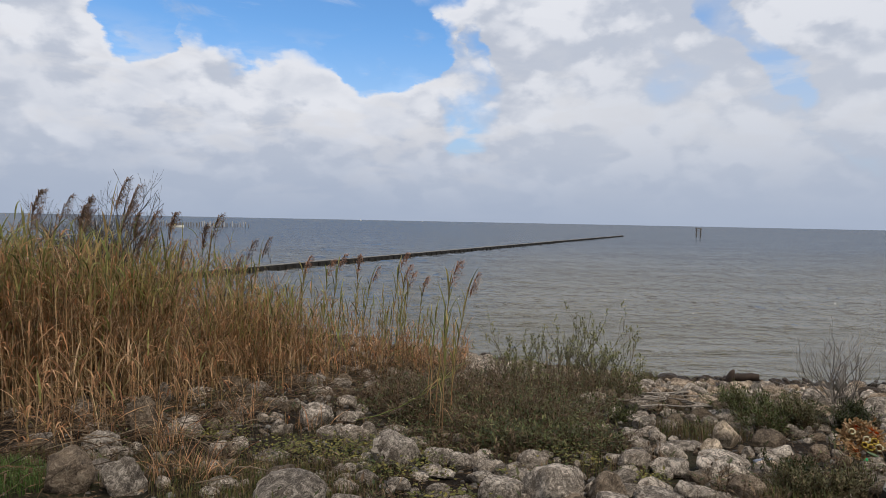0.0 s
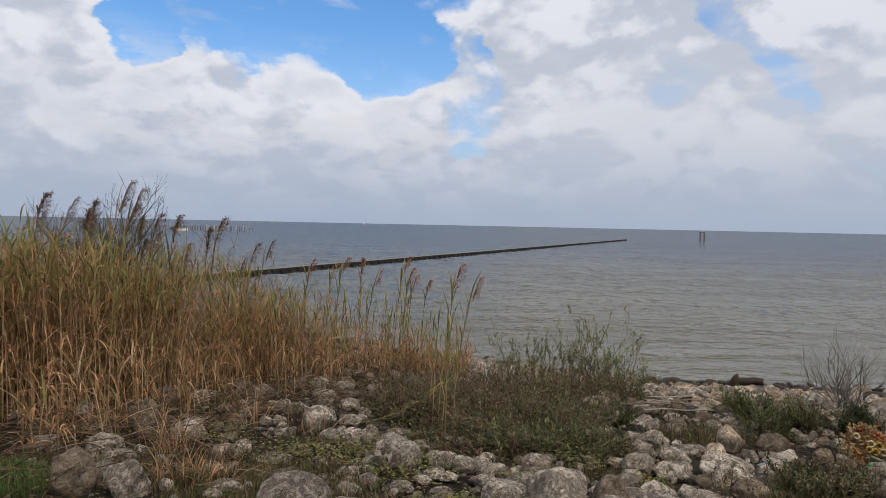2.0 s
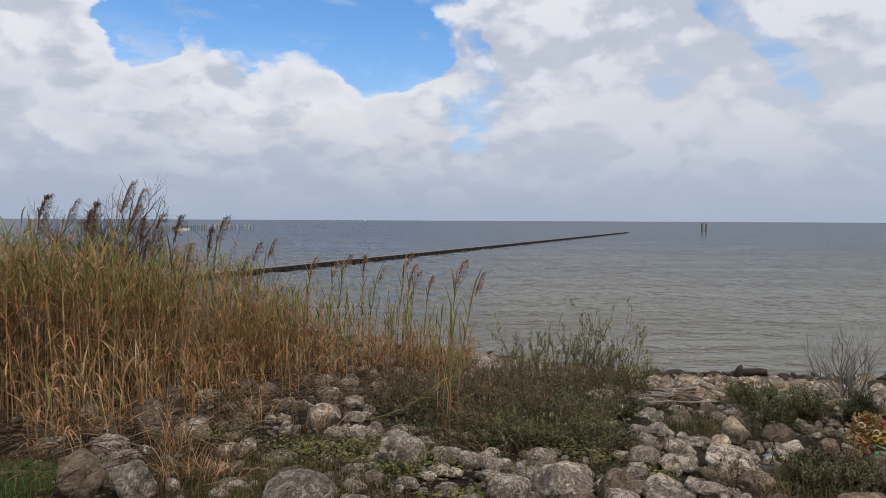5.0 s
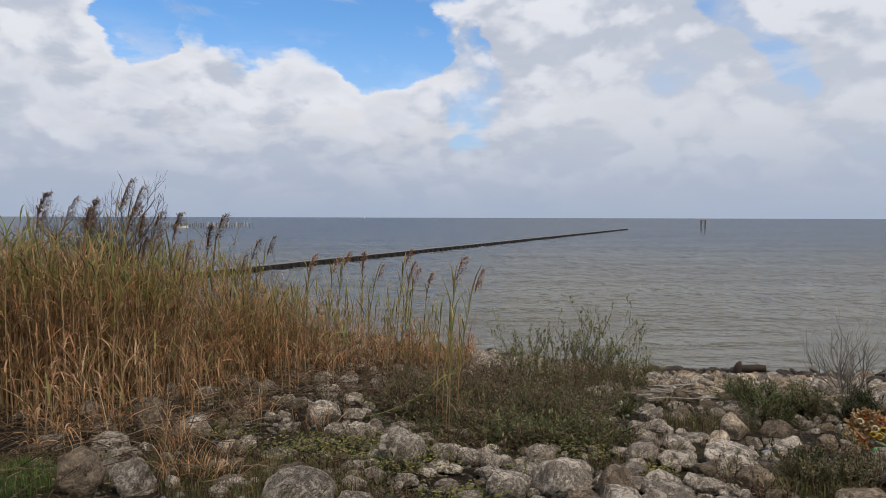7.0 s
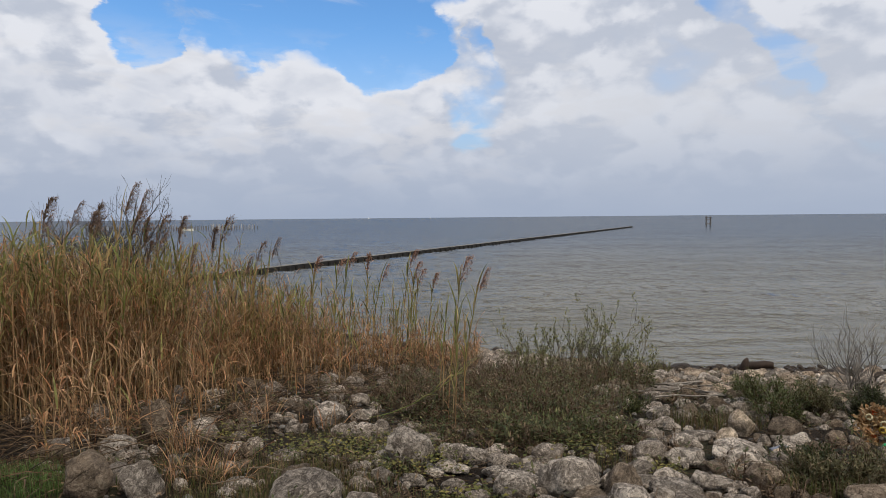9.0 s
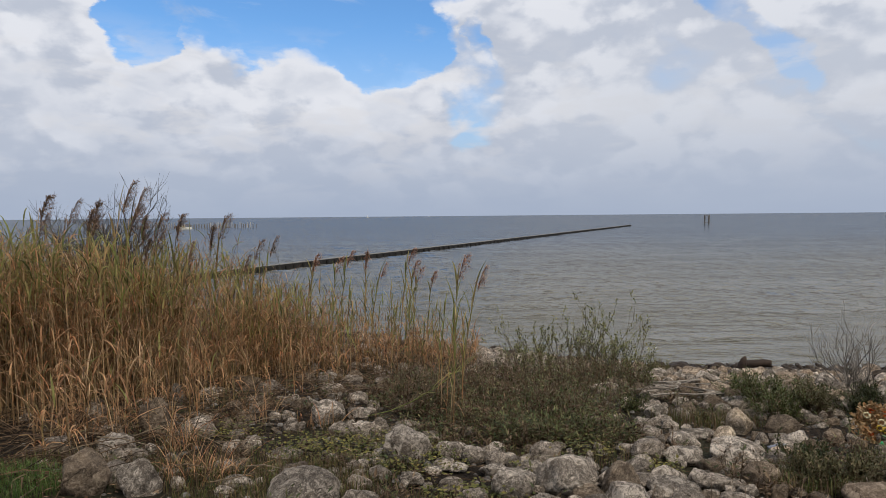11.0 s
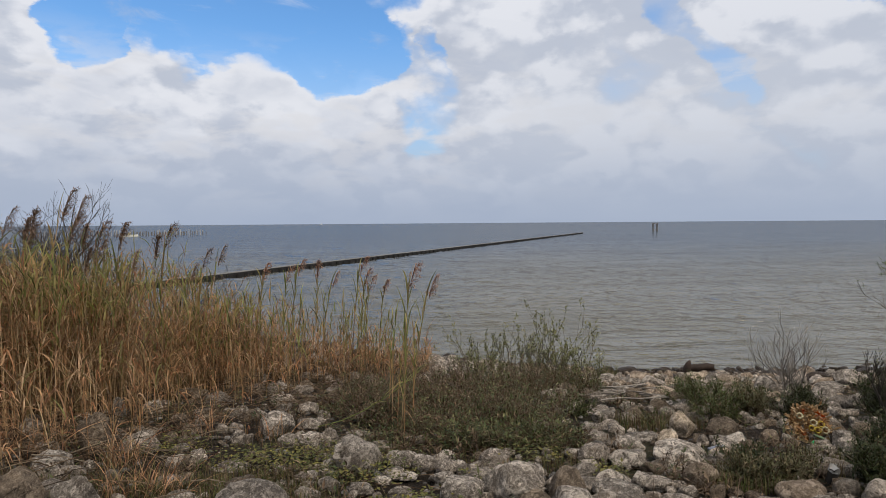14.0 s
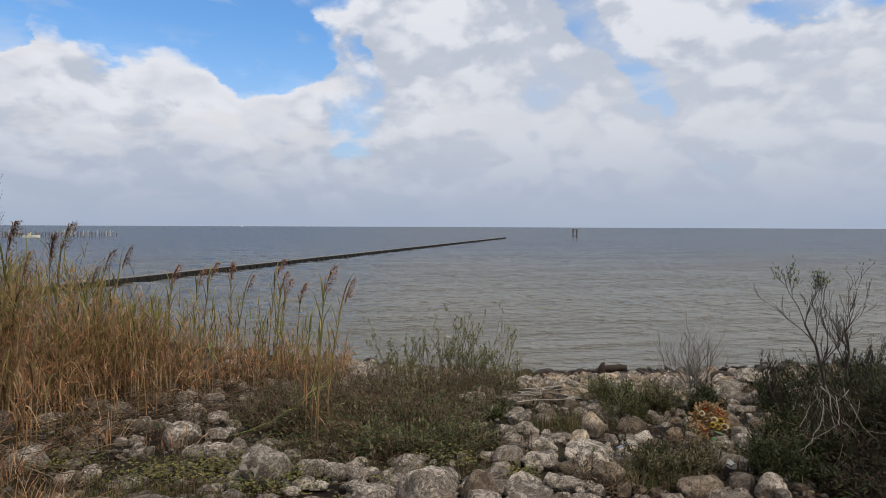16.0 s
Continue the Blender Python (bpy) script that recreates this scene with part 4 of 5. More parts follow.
def weed_patch(s, cx, cy, rx, ry, count, tall, leafy, green):
    """Upright weeds with small leaves; green is the share of living ones."""
    for _ in range(int(count * 1.4)):
        a, q = rng.uniform(0, 6.28), rng.random() ** 0.6
        x, y = cx + rx * q * math.cos(a), cy + ry * q * math.sin(a)
        h = tall * rng.uniform(0.35, 1.1) * (1 - 0.45 * q ** 3) * (1.0 + 0.75 * noise.noise((x * 2.6, y * 2.6, 1.7)))
        alive = rng.random() < green
        pts = bent(Vector((x, y, ground_z(x, y) - 0.02)), h, rng.uniform(0, 0.4) * h, rng.uniform(0, 6.28), 3)
        s.tube(pts, [0.003, 0.0025, 0.002, 0.001], 3, 1)
        for _ in range(leafy):
            t = rng.uniform(0.1, 1.0)
            i = min(2, int(t * 3))
            p = pts[i].lerp(pts[i + 1], t * 3 - i)
            d = (Vector((rng.gauss(0, 1), rng.gauss(0, 1), rng.uniform(-0.1, 0.9)))).normalized()
            if rng.random() < 0.3:
                e = p + d * rng.uniform(0.04, 0.14)
                s.tube([p, e], [0.0015, 0.001], 3, 1)
                p = e
            s.leaf(p, d, rng.uniform(0.025, 0.07), rng.uniform(0.008, 0.021), Vector((0, 0, 1)), 0 if alive else 1)


scrub = Soup()
for cx, cy, rx, ry, count, tall, leafy, green in (
        (0.55, 6.3, 0.85, 0.85, 330, 0.34, 13, 0.55), (1.05, 7.2, 1.0, 1.1, 340, 0.46, 12, 0.58), (0.05, 7.0, 0.9, 1.0, 260, 0.40, 12, 0.5),
        (1.75, 8.4, 0.9, 0.8, 260, 0.50, 14, 0.65), (-0.45, 7.4, 0.6, 0.8, 130, 0.34, 11, 0.45), (0.75, 5.35, 0.45, 0.35, 200, 0.24, 18, 0.95),
        (1.1, 6.0, 0.45, 0.6, 190, 0.30, 15, 0.75), (0.3, 8.6, 1.2, 0.7, 220, 0.44, 9, 0.3), (2.4, 8.9, 0.5, 0.5, 120, 0.44, 14, 0.75),
        (-1.1, 6.6, 0.9, 0.9, 45, 0.24, 10, 0.5), (1.35, 5.3, 0.25, 0.35, 80, 0.26, 16, 0.85), (0.2, 5.5, 0.5, 0.35, 90, 0.24, 14, 0.6),
        (-0.15, 6.3, 0.4, 0.4, 80, 0.26, 14, 0.55), (3.75, 4.3, 0.4, 0.3, 120, 0.24, 12, 0.7)):
    weed_patch(scrub, cx, cy, rx, ry, count, tall, leafy, green)
tagged(scrub.put("weed_scrub", [scrub_green, scrub_dead]), "low tangle of dark green and dead brown weeds over the stones", "weeds", kind="stuff")

sparse = Soup()
for _ in range(100):
    y = rng.uniform(3.4, 10.5)
    x = rng.uniform(-0.55, 0.85) * y
    if shore_y(x) - y > 1.6:
        weed_patch(sparse, x, y, 0.16, 0.14, rng.randint(4, 12), rng.uniform(0.1, 0.24), 9, rng.choice((0.2, 0.5, 0.8)))
tagged(sparse.put("weeds", [scrub_green, scrub_dead]), "thin weeds and dead stems growing between boulders", "weeds", kind="stuff")


def grass_patch(s, cx, cy, rx, ry, count, tall, dry=0.25):
    for _ in range(count):
        a, q = rng.uniform(0, 6.28), rng.random() ** 0.55
        x, y = cx + rx * q * math.cos(a), cy + ry * q * math.sin(a)
        turn = rng.uniform(0, 6.28)
        h = tall * rng.uniform(0.4, 1.15)
        p = Vector((x, y, ground_z(x, y) - 0.01))
        d = Vector((math.cos(turn), math.sin(turn), 0))
        bend = rng.uniform(0.1, 0.8)
        pts = [p, p + Vector((0, 0, h * 0.6)) + d * h * 0.15 * bend, p + Vector((0, 0, h * (1 - 0.4 * bend))) + d * h * 0.7 * bend]
        s.strip(pts, [0.004, 0.0035, 0.0006], Vector((-d.y, d.x, 0)), 1 if rng.random() < dry else 0)


turf = Soup()
for cx, cy, rx, ry, count, tall, dry in (
        (-2.6, 4.2, 0.75, 0.45, 1100, 0.13, 0.35), (-1.15, 3.95, 0.65, 0.5, 2400, 0.11, 0.35), (-0.75, 4.25, 0.6, 0.45, 1500, 0.10, 0.3),
        (-0.1, 3.65, 0.5, 0.3, 900, 0.10, 0.4), (-1.9, 4.4, 0.7, 0.5, 900, 0.12, 0.5), (2.55, 6.25, 0.55, 0.4, 1100, 0.17, 0.45),
        (2.3, 4.05, 0.35, 0.25, 900, 0.16, 0.3), (0.5, 3.6, 0.35, 0.25, 500, 0.09, 0.3), (1.25, 4.6, 0.3, 0.3, 350, 0.12, 0.3),
        (-1.4, 5.4, 0.9, 0.7, 300, 0.12, 0.6), (3.4, 4.4, 0.5, 0.5, 700, 0.16, 0.3), (2.2, 9.4, 0.3, 0.25, 260, 0.24, 0.2),
        (3.6, 10.9, 0.22, 0.2, 240, 0.36, 0.15), (0.1, 4.9, 0.6, 0.4, 500, 0.1, 0.4)):
    grass_patch(turf, cx, cy, rx, ry, count, tall, dry)
lawn = Soup()
grass_patch(lawn, -2.95, 3.85, 0.6, 0.4, 2600, 0.13, 0.06)
tagged(lawn.put("green_grass", [grass_fresh, scrub_dead]), "fresh green grass at the edge of the stones", "grass", kind="stuff")
tagged(turf.put("grass", [grass_green, scrub_dead]), "short green and straw-coloured grass between the stones", "grass", kind="stuff")

vine = Soup()
for cx, cy, rx, ry, count in ((-0.6, 4.85, 0.62, 0.45, 700), (-0.25, 4.35, 0.4, 0.3, 260), (-1.05, 4.75, 0.45, 0.35, 380), (0.15, 3.75, 0.35, 0.2, 260),
                              (1.42, 4.3, 0.18, 0.2, 170), (-1.9, 5.2, 0.35, 0.3, 200), (1.0, 4.75, 0.3, 0.25, 170), (0.55, 4.2, 0.2, 0.2, 90)):
    for _ in range(count):
        a, q = rng.uniform(0, 6.28), rng.random() ** 0.6
        x, y = cx + rx * q * math.cos(a), cy + ry * q * math.sin(a)
        p = Vector((x, y, ground_z(x, y) + rng.uniform(0.02, 0.11)))
        d = Vector((rng.gauss(0, 1), rng.gauss(0, 1), rng.uniform(-0.2, 0.5))).normalized()
        vine.leaf(p, d, rng.uniform(0.018, 0.04), rng.uniform(0.014, 0.03), Vector((0, 0, 1)), 0)
tagged(vine.put("creeper", [creeper]), "yellow-green creeping weed spread over the stones", "creeper", kind="stuff")

# ---------------------------------------------------------------- shrubs and trees


FINEST = 0.0017                                  # half the thickness of the finest twig


def branch(s, tips, p, d, length, radius, depth, spread, rr, slot=0, up=0.25, bits=3):
    pts = [p]
    q, e = p, d.copy()
    for _ in range(bits):
        e = (e + Vector((rr.gauss(0, 0.13), rr.gauss(0, 0.13), rr.gauss(0, 0.08) + up * 0.2))).normalized()
        q = q + e * (length / bits)
        pts.append(q)
    s.tube(pts, [max(FINEST, radius * (1 - 0.5 * i / bits)) for i in range(bits + 1)], 5 if radius > 0.006 else 3, slot)
    tips.append((q, e, depth))
    if depth <= 0:
        return
    for _ in range(rr.choice((2, 3, 3))):
        i = rr.randint(1, bits)
        n = (e + Vector((rr.gauss(0, spread), rr.gauss(0, spread), rr.gauss(0, spread * 0.6) + up))).normalized()
        branch(s, tips, pts[i], n, length * rr.uniform(0.55, 0.85), radius * 0.55, depth - 1, spread, rr, slot, up, bits)


def shrub(name, x, y, height, stems, depth, leaves, leaf_mat, bark_mat, label, category, seed, spread=0.45, fan=0.45, leaf_size=0.035, group="", leaf_from=0, thick=0.0075):
    rr = random.Random(seed)
    ob = empty(name, Matrix.Translation((x, y, ground_z(x, y) - 0.03)), label, category, group)
    tips = []
    for i in range(stems):
        s = Soup()
        d = Vector((rr.gauss(0, fan), rr.gauss(0, fan), 1)).normalized()
        mine = []
        branch(s, mine, Vector((rr.gauss(0, 0.04), rr.gauss(0, 0.04), 0)), d, height * rr.uniform(0.38, 0.55), thick * height ** 0.5, depth, spread, rr)
        s.put("stem", [bark_mat], ob)
        tips += mine
    if leaves:
        f = Soup()
        for p, e, dep in tips:
            if dep > leaf_from + 1:
                continue
            for _ in range(leaves):
                d = (e + Vector((rr.gauss(0, 0.8), rr.gauss(0, 0.8), rr.gauss(0, 0.5)))).normalized()
                q = p - e * rr.uniform(0, 0.12) + Vector((rr.gauss(0, 0.012), rr.gauss(0, 0.012), rr.gauss(0, 0.012)))
                f.leaf(q, d, leaf_size * rr.uniform(0.6, 1.3), leaf_size * rr.uniform(0.25, 0.5), Vector((0, 0, 1)))
        f.put("foliage", [leaf_mat], ob)
    return ob


# thin marsh shrubs at the water's edge
for i, (x, y, h) in enumerate(((1.0, 9.0, 0.95), (1.35, 9.2, 0.85), (1.7, 9.0, 0.95), (2.05, 9.3, 1.15), (2.3, 9.1, 1.1), (2.6, 9.3, 0.95), (1.5, 9.6, 0.7), (2.75, 9.0, 0.6), (2.15, 8.8, 0.8))):
    shrub("marsh_shrub", x, y, h * 1.08, 6, 2, 9, marsh_leaf, marsh_stem, "thin marsh shrub with bare lower stems and sparse yellow-green leaves", "shrub", 300 + i, 0.36, 0.38, 0.046, "marsh shrubs", 0, 0.0085)
# leafless grey bushes
shrub("bare_bush", 5.55, 8.75, 0.95, 9, 3, 0, None, bark_pale, "leafless grey-brown bush of fine tangled twigs on the rocks", "bush", 411, 0.42, 0.55, thick=0.011)
shrub("bare_bush", 5.95, 9.05, 0.8, 8, 3, 0, None, bark_pale, "leafless grey-brown bush of fine tangled twigs on the rocks", "bush", 415, 0.42, 0.6, thick=0.011)
# leafless tree behind the reeds
shrub("bare_tree", -4.84, 8.6, 2.0, 15, 5, 0, None, bark, "leafless grey tree with fine twigs behind the reeds", "tree", 428, 0.5, 0.19, thick=0.026)
shrub("bare_bush", -3.05, 8.9, 1.9, 5, 3, 2, scrub_green, bark, "thin dark twiggy bush at the end of the reeds", "bush", 425, 0.4, 0.28, 0.03)
shrub("bare_bush", -2.7, 9.3, 1.5, 4, 3, 2, scrub_green, bark, "thin dark twiggy bush at the end of the reeds", "bush", 426, 0.4, 0.3, 0.03)

# round green bushes among the stones
for i, (x, y, h, st, mat) in enumerate(((3.35, 6.5, 0.42, 20, shrub_leaf), (3.85, 6.75, 0.40, 20, feather_leaf), (3.55, 7.2, 0.46, 18, shrub_leaf), (4.2, 7.3, 0.40, 14, scrub_green),
                                        (3.6, 7.8, 0.40, 14, shrub_leaf), (2.38, 4.05, 0.32, 22, feather_leaf), (2.68, 4.15, 0.28, 18, feather_leaf), (2.5, 4.35, 0.3, 16, hedge_leaf_shaded), (1.9, 6.7, 0.26, 10, scrub_green))):
    shrub("green_bush", x, y, h, st, 2, 13, mat, scrub_dead, "low dense dark green bush growing between boulders", "bush", 500 + i, 0.5, 0.7, 0.032, "low green bushes", 1)

# the thicket with exposed roots, and the small tree rising out of it
for i, (x, y, h, st) in enumerate(((4.6, 4.7, 0.66, 16), (4.35, 5.3, 0.62, 14), (5.1, 5.3, 0.78, 16), (5.6, 5.9, 0.76, 14), (4.15, 4.25, 0.46, 10), (4.9, 4.1, 0.72, 14),
                                   (5.3, 6.9, 0.40, 12), (6.1, 7.2, 0.66, 12), (4.0, 4.75, 0.34, 10), (6.4, 6.4, 0.76, 12), (4.9, 6.2, 0.36, 10),
                                   # the first three here stand out of view, added to shade the roots
                                   (4.5, 3.5, 0.9, 18), (4.28, 3.25, 1.0, 22), (4.02, 3.05, 0.85, 18), (4.35, 4.45, 0.62, 18), (4.55, 4.15, 0.66, 18), (4.35, 4.1, 0.55, 14), (5.2, 4.6, 0.74, 12), (4.2, 6.6, 0.34, 10), (4.7, 7.2, 0.36, 10))):
    shrub("thicket_bush", x + 0.12, y, h, st, 3, 7, hedge_leaf_shaded, bark, "dense dark green thicket bush on the bank", "bush", 600 + i, 0.5, 0.5, 0.036, "thicket bushes", 1)


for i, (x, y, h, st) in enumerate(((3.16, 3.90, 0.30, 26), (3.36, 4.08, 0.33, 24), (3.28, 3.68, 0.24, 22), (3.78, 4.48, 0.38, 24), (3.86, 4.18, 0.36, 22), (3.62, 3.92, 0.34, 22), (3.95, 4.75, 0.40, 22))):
    shrub("dark_bush", x, y, h, st, 2, 16, hedge_leaf_shaded, twig_shaded, "low very dark green bush below the small trees", "bush", 700 + i, 0.5, 0.6, 0.034, "dark low bushes", 2)


def sapling(x, y, height, lean, seed, leafy, label):
    rr = random.Random(seed)
    ob = empty("sapling", Matrix.Translation((x, y, ground_z(x, y) - 0.04)), label, "tree")
    s, tips = Soup(), []
    pts = [Vector((lean[0] * (i / 6) ** 1.3, lean[1] * (i / 6), height * 0.62 * i / 6)) + Vector((rr.gauss(0, 0.012), rr.gauss(0, 0.012), 0)) for i in range(7)]
    s.tube(pts, [0.019 - 0.0016 * i for i in range(7)], 7)
    s.put("trunk", [bark], ob, True)
    limbs = []
    for i in range(2, 7):
        for _ in range(1 if i < 4 else 2 if i < 6 else 3):
            b_ = Soup()
            d = Vector((rr.gauss(0, 0.17), rr.gauss(0, 0.17), 0.85)).normalized()
            branch(b_, tips, pts[i], d, height * rr.uniform(0.10, 0.16), 0.0095 - 0.0007 * i, 3, 0.29, rr, 0, 0.26)
            limbs.append(b_)
    for b_ in limbs:
        b_.put("limb", [bark], ob)
    f = Soup()
    for p, e, dep in tips:
        near_top = p.z > height * leafy
        if dep > 1 or (not near_top and rr.random() > 0.05) or rr.random() < 0.3:
            continue
        for _ in range(11 if near_top else 4):
            d = (e + Vector((rr.gauss(0, 0.8), rr.gauss(0, 0.8), rr.gauss(0, 0.5)))).normalized()
            f.leaf(p + Vector((rr.gauss(0, 0.02), rr.gauss(0, 0.02), rr.gauss(0, 0.025))), d, rr.uniform(0.016, 0.032), rr.uniform(0.008, 0.014), Vector((0, 0, 1)))
    f.put("crown", [shrub_leaf], ob)
    return ob


sapling(4.52, 4.8, 1.78, (-0.26, 0.1), 71, 0.80, "slender small tree with dark bare limbs and a leafy top")
sapling(4.62, 4.8, 1.66, (0.04, 0.1), 74, 0.95, "slender small tree with dark bare limbs and thin leaves")
sapling(4.14, 4.95, 0.95, (-0.14, 0.1), 78, 0.98, "nearly leafless young tree with dark upright twigs")
sapling(4.90, 4.95, 1.05, (0.16, 0.1), 81, 0.98, "nearly leafless young tree with dark upright twigs")

# tangle of twigs and leaves at the foot of the small trees, coloured dark for shade
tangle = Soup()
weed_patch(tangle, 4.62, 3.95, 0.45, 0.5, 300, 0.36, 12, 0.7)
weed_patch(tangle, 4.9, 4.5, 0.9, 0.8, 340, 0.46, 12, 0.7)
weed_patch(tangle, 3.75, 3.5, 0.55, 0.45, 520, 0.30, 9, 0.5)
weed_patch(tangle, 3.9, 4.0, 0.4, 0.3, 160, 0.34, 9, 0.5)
tagged(tangle.put("undergrowth", [hedge_leaf_shaded, twig_shaded]), "dark tangled undergrowth of twigs and small leaves", "undergrowth", kind="stuff")

# pale exposed roots and dead stems below the small trees
roots = empty("root_tangle", Matrix.Translation((3.82, 4.22, ground_z(3.82, 4.22))), "pale bare roots and dead stems hanging down the bank", "roots")
rr = random.Random(91)
for i in range(150):
    s = Soup()
    # roots past 48 are mostly dark extras over lit soil, in place of shade
    p = Vector((rr.uniform(-0.12, 0.42), rr.uniform(-0.15, 0.2), rr.uniform(0.3, 0.62))) if i < 48 else Vector((rr.uniform(-0.3, 0.4), rr.uniform(-0.7, -0.25), rr.uniform(0.08, 0.36)))
    pts = [p]
    e = Vector((rr.gauss(0, 0.22), rr.uniform(-0.4, 0.0), rr.uniform(-1.3, -0.9))).normalized()
    for _ in range(6):
        e = (e + Vector((rr.gauss(0, 0.35), rr.gauss(0, 0.2), rr.gauss(-0.08, 0.25)))).normalized()
        pts.append(pts[-1] + e * rr.uniform(0.05, 0.11))
    r0 = rr.choice((0.0015, 0.002, 0.003, 0.004))
    s.tube(pts, [r0 * (1 - 0.11 * j) for j in range(7)], 5)
    s.put("root", [bark_pale if rr.random() < (0.3 if i < 48 else 0.1) else twig_shaded], roots, True)

for i in range(20):                                # thicker bleached roots that fan out from the foot of the trunk
    s = Soup()
    p = Vector((rr.uniform(-0.05, 0.16), rr.uniform(-0.05, 0.1), rr.uniform(0.42, 0.62)))
    a_ = rr.uniform(-0.5, 0.55)
    e = Vector((math.sin(a_) * 0.8, -0.5, -0.75)).normalized()
    pts = [p]
    for _ in range(8):
        e = (e + Vector((rr.gauss(0, 0.36), rr.gauss(0, 0.25), rr.gauss(-0.05, 0.28)))).normalized()
        pts.append(pts[-1] + e * rr.uniform(0.06, 0.13))
    r0 = rr.choice((0.003, 0.004, 0.005, 0.0065))
    s.tube(pts, [r0 * (1 - 0.095 * j) for j in range(9)], 6)
    s.put("root", [bark_pale if rr.random() < 0.6 else twig_shaded], roots, True)

# ---------------------------------------------------------------- breakwater, piles and boats


def box_bm(sx, sy, sz, centre=(0, 0, 0), bev=0.0):
    bm = bmesh.new()
    bmesh.ops.create_cube(bm, size=1.0, matrix=Matrix.Translation(centre) @ Matrix.Diagonal((sx, sy, sz, 1)))
    if bev:
        bmesh.ops.bevel(bm, geom=bm.edges[:], offset=bev, segments=2, affect="EDGES", profile=0.5)
    return bm


def pole_bm(radius, z0, z1, seed=0, sides=8, taper=0.9):
    rr = random.Random(seed)
    bm = bmesh.new()
    rings = []
    for i in range(4):
        t = i / 3
        q = radius * (1 - (1 - taper) * t)
        rings.append([bm.verts.new((math.cos(6.2832 * j / sides) * q * rr.uniform(0.92, 1.06), math.sin(6.2832 * j / sides) * q * rr.uniform(0.92, 1.06),
                                    z0 + (z1 - z0) * t + (rr.uniform(-0.04, 0.04) if i == 3 else 0))) for j in range(sides)])
    for a_, b_ in zip(rings, rings[1:]):
        for j in range(sides):
            bm.faces.new((a_[j], a_[(j + 1) % sides], b_[(j + 1) % sides], b_[j]))
    bm.faces.new(rings[-1])
    return bm


A, B = Vector((-16.5, 20.9, 0)), Vector((45.0, 158.5, 0))
run = (B - A)
heading = math.atan2(run.y, run.x)
wall = empty("breakwater", Matrix.LocRotScale(A, Euler((0, 0, heading)), None), "long low timber breakwater with a pale weathered cap", "breakwater")
n_caps = 30
step = run.length / n_caps
for i in range(n_caps):
    bm = box_bm(step - 0.02, 0.48, 0.035, (step * (i + 0.5), 0.02, 0.300 + rng.uniform(-0.008, 0.008)), 0.01)
    part("cap_beam", bm, concrete, wall, "pale weathered cap beam")
    bm = box_bm(step - 0.004, 0.46, 1.0, (step * (i + 0.5), 0, -0.215), 0.0)
    part("plank_wall", bm, timber, wall, "dark wet timber wall")
pile_mesh = None
for i in range(140):
    s_ = run.length * ((i + 0.5) / 140) ** 1.5
    if pile_mesh is None:
        ob = part("post", pole_bm(0.13, -1.0, 0.275, 5), timber, wall)
        pile_mesh = ob.data
    else:
        ob = new("post", pile_mesh)
        ob.parent = wall
    ob.location = (s_, -0.26 + rng.uniform(-0.03, 0.03), rng.uniform(-0.05, 0.01))

# channel dolphin: four upright piles tied by cross timbers
dolphin = empty("pile_dolphin", Matrix.LocRotScale((69.3, 171.5, 0), Euler((0, 0, -0.25)), None), "old timber dolphin of four piles tied by cross beams", "piling")
for i, (dx, dy) in enumerate(((-0.52, -0.45), (0.52, -0.45), (-0.5, 0.45), (0.5, 0.45))):
    ob = part("post", pole_bm(0.14, -1.5, 2.55 - 0.06 * i, 30 + i), pile_wood, dolphin)
    ob.matrix_basis = Matrix.LocRotScale((dx, dy, 0), Euler((0.02 * -dy, 0.02 * dx, 0)), None)
for z in (2.32, 1.72, 0.62):
    part("cross_beam", box_bm(1.34, 0.12, 0.2, (0, -0.66, z), 0.02), pile_wood, dolphin)
    part("cross_beam", box_bm(0.12, 1.2, 0.2, (-0.73, 0.0, z), 0.02), pile_wood, dolphin)

# stumps of an old pier far off
shared = [None, None, None]
P0, P1 = Vector((-57.5, 184.0, 0)), Vector((-100.0, 172.0, 0))
for row in range(2):
    for i in range(62):
        t = (i + rng.uniform(-0.2, 0.2)) / 61
        p = P0.lerp(P1, t) + Vector((0, 3.2 * row, 0))
        if rng.random() < 0.10:
            continue
        j = rng.randrange(3)
        if shared[j] is None:
            bm = pole_bm(0.125, -1.5, (1.3, 1.6, 1.05)[j], 60 + j)
            me = bpy.data.meshes.new("pier_post")
            bm.to_mesh(me)
            bm.free()
            me.materials.append(pile_pale if j == 1 else pile_wood)
            shared[j] = me
        ob = new("pier_post", shared[j])
        ob.location = (p.x, p.y, rng.uniform(-0.15, 0.1))
        tagged(ob, "bleached old pier pile standing in the water", "piling", "old pier piles")


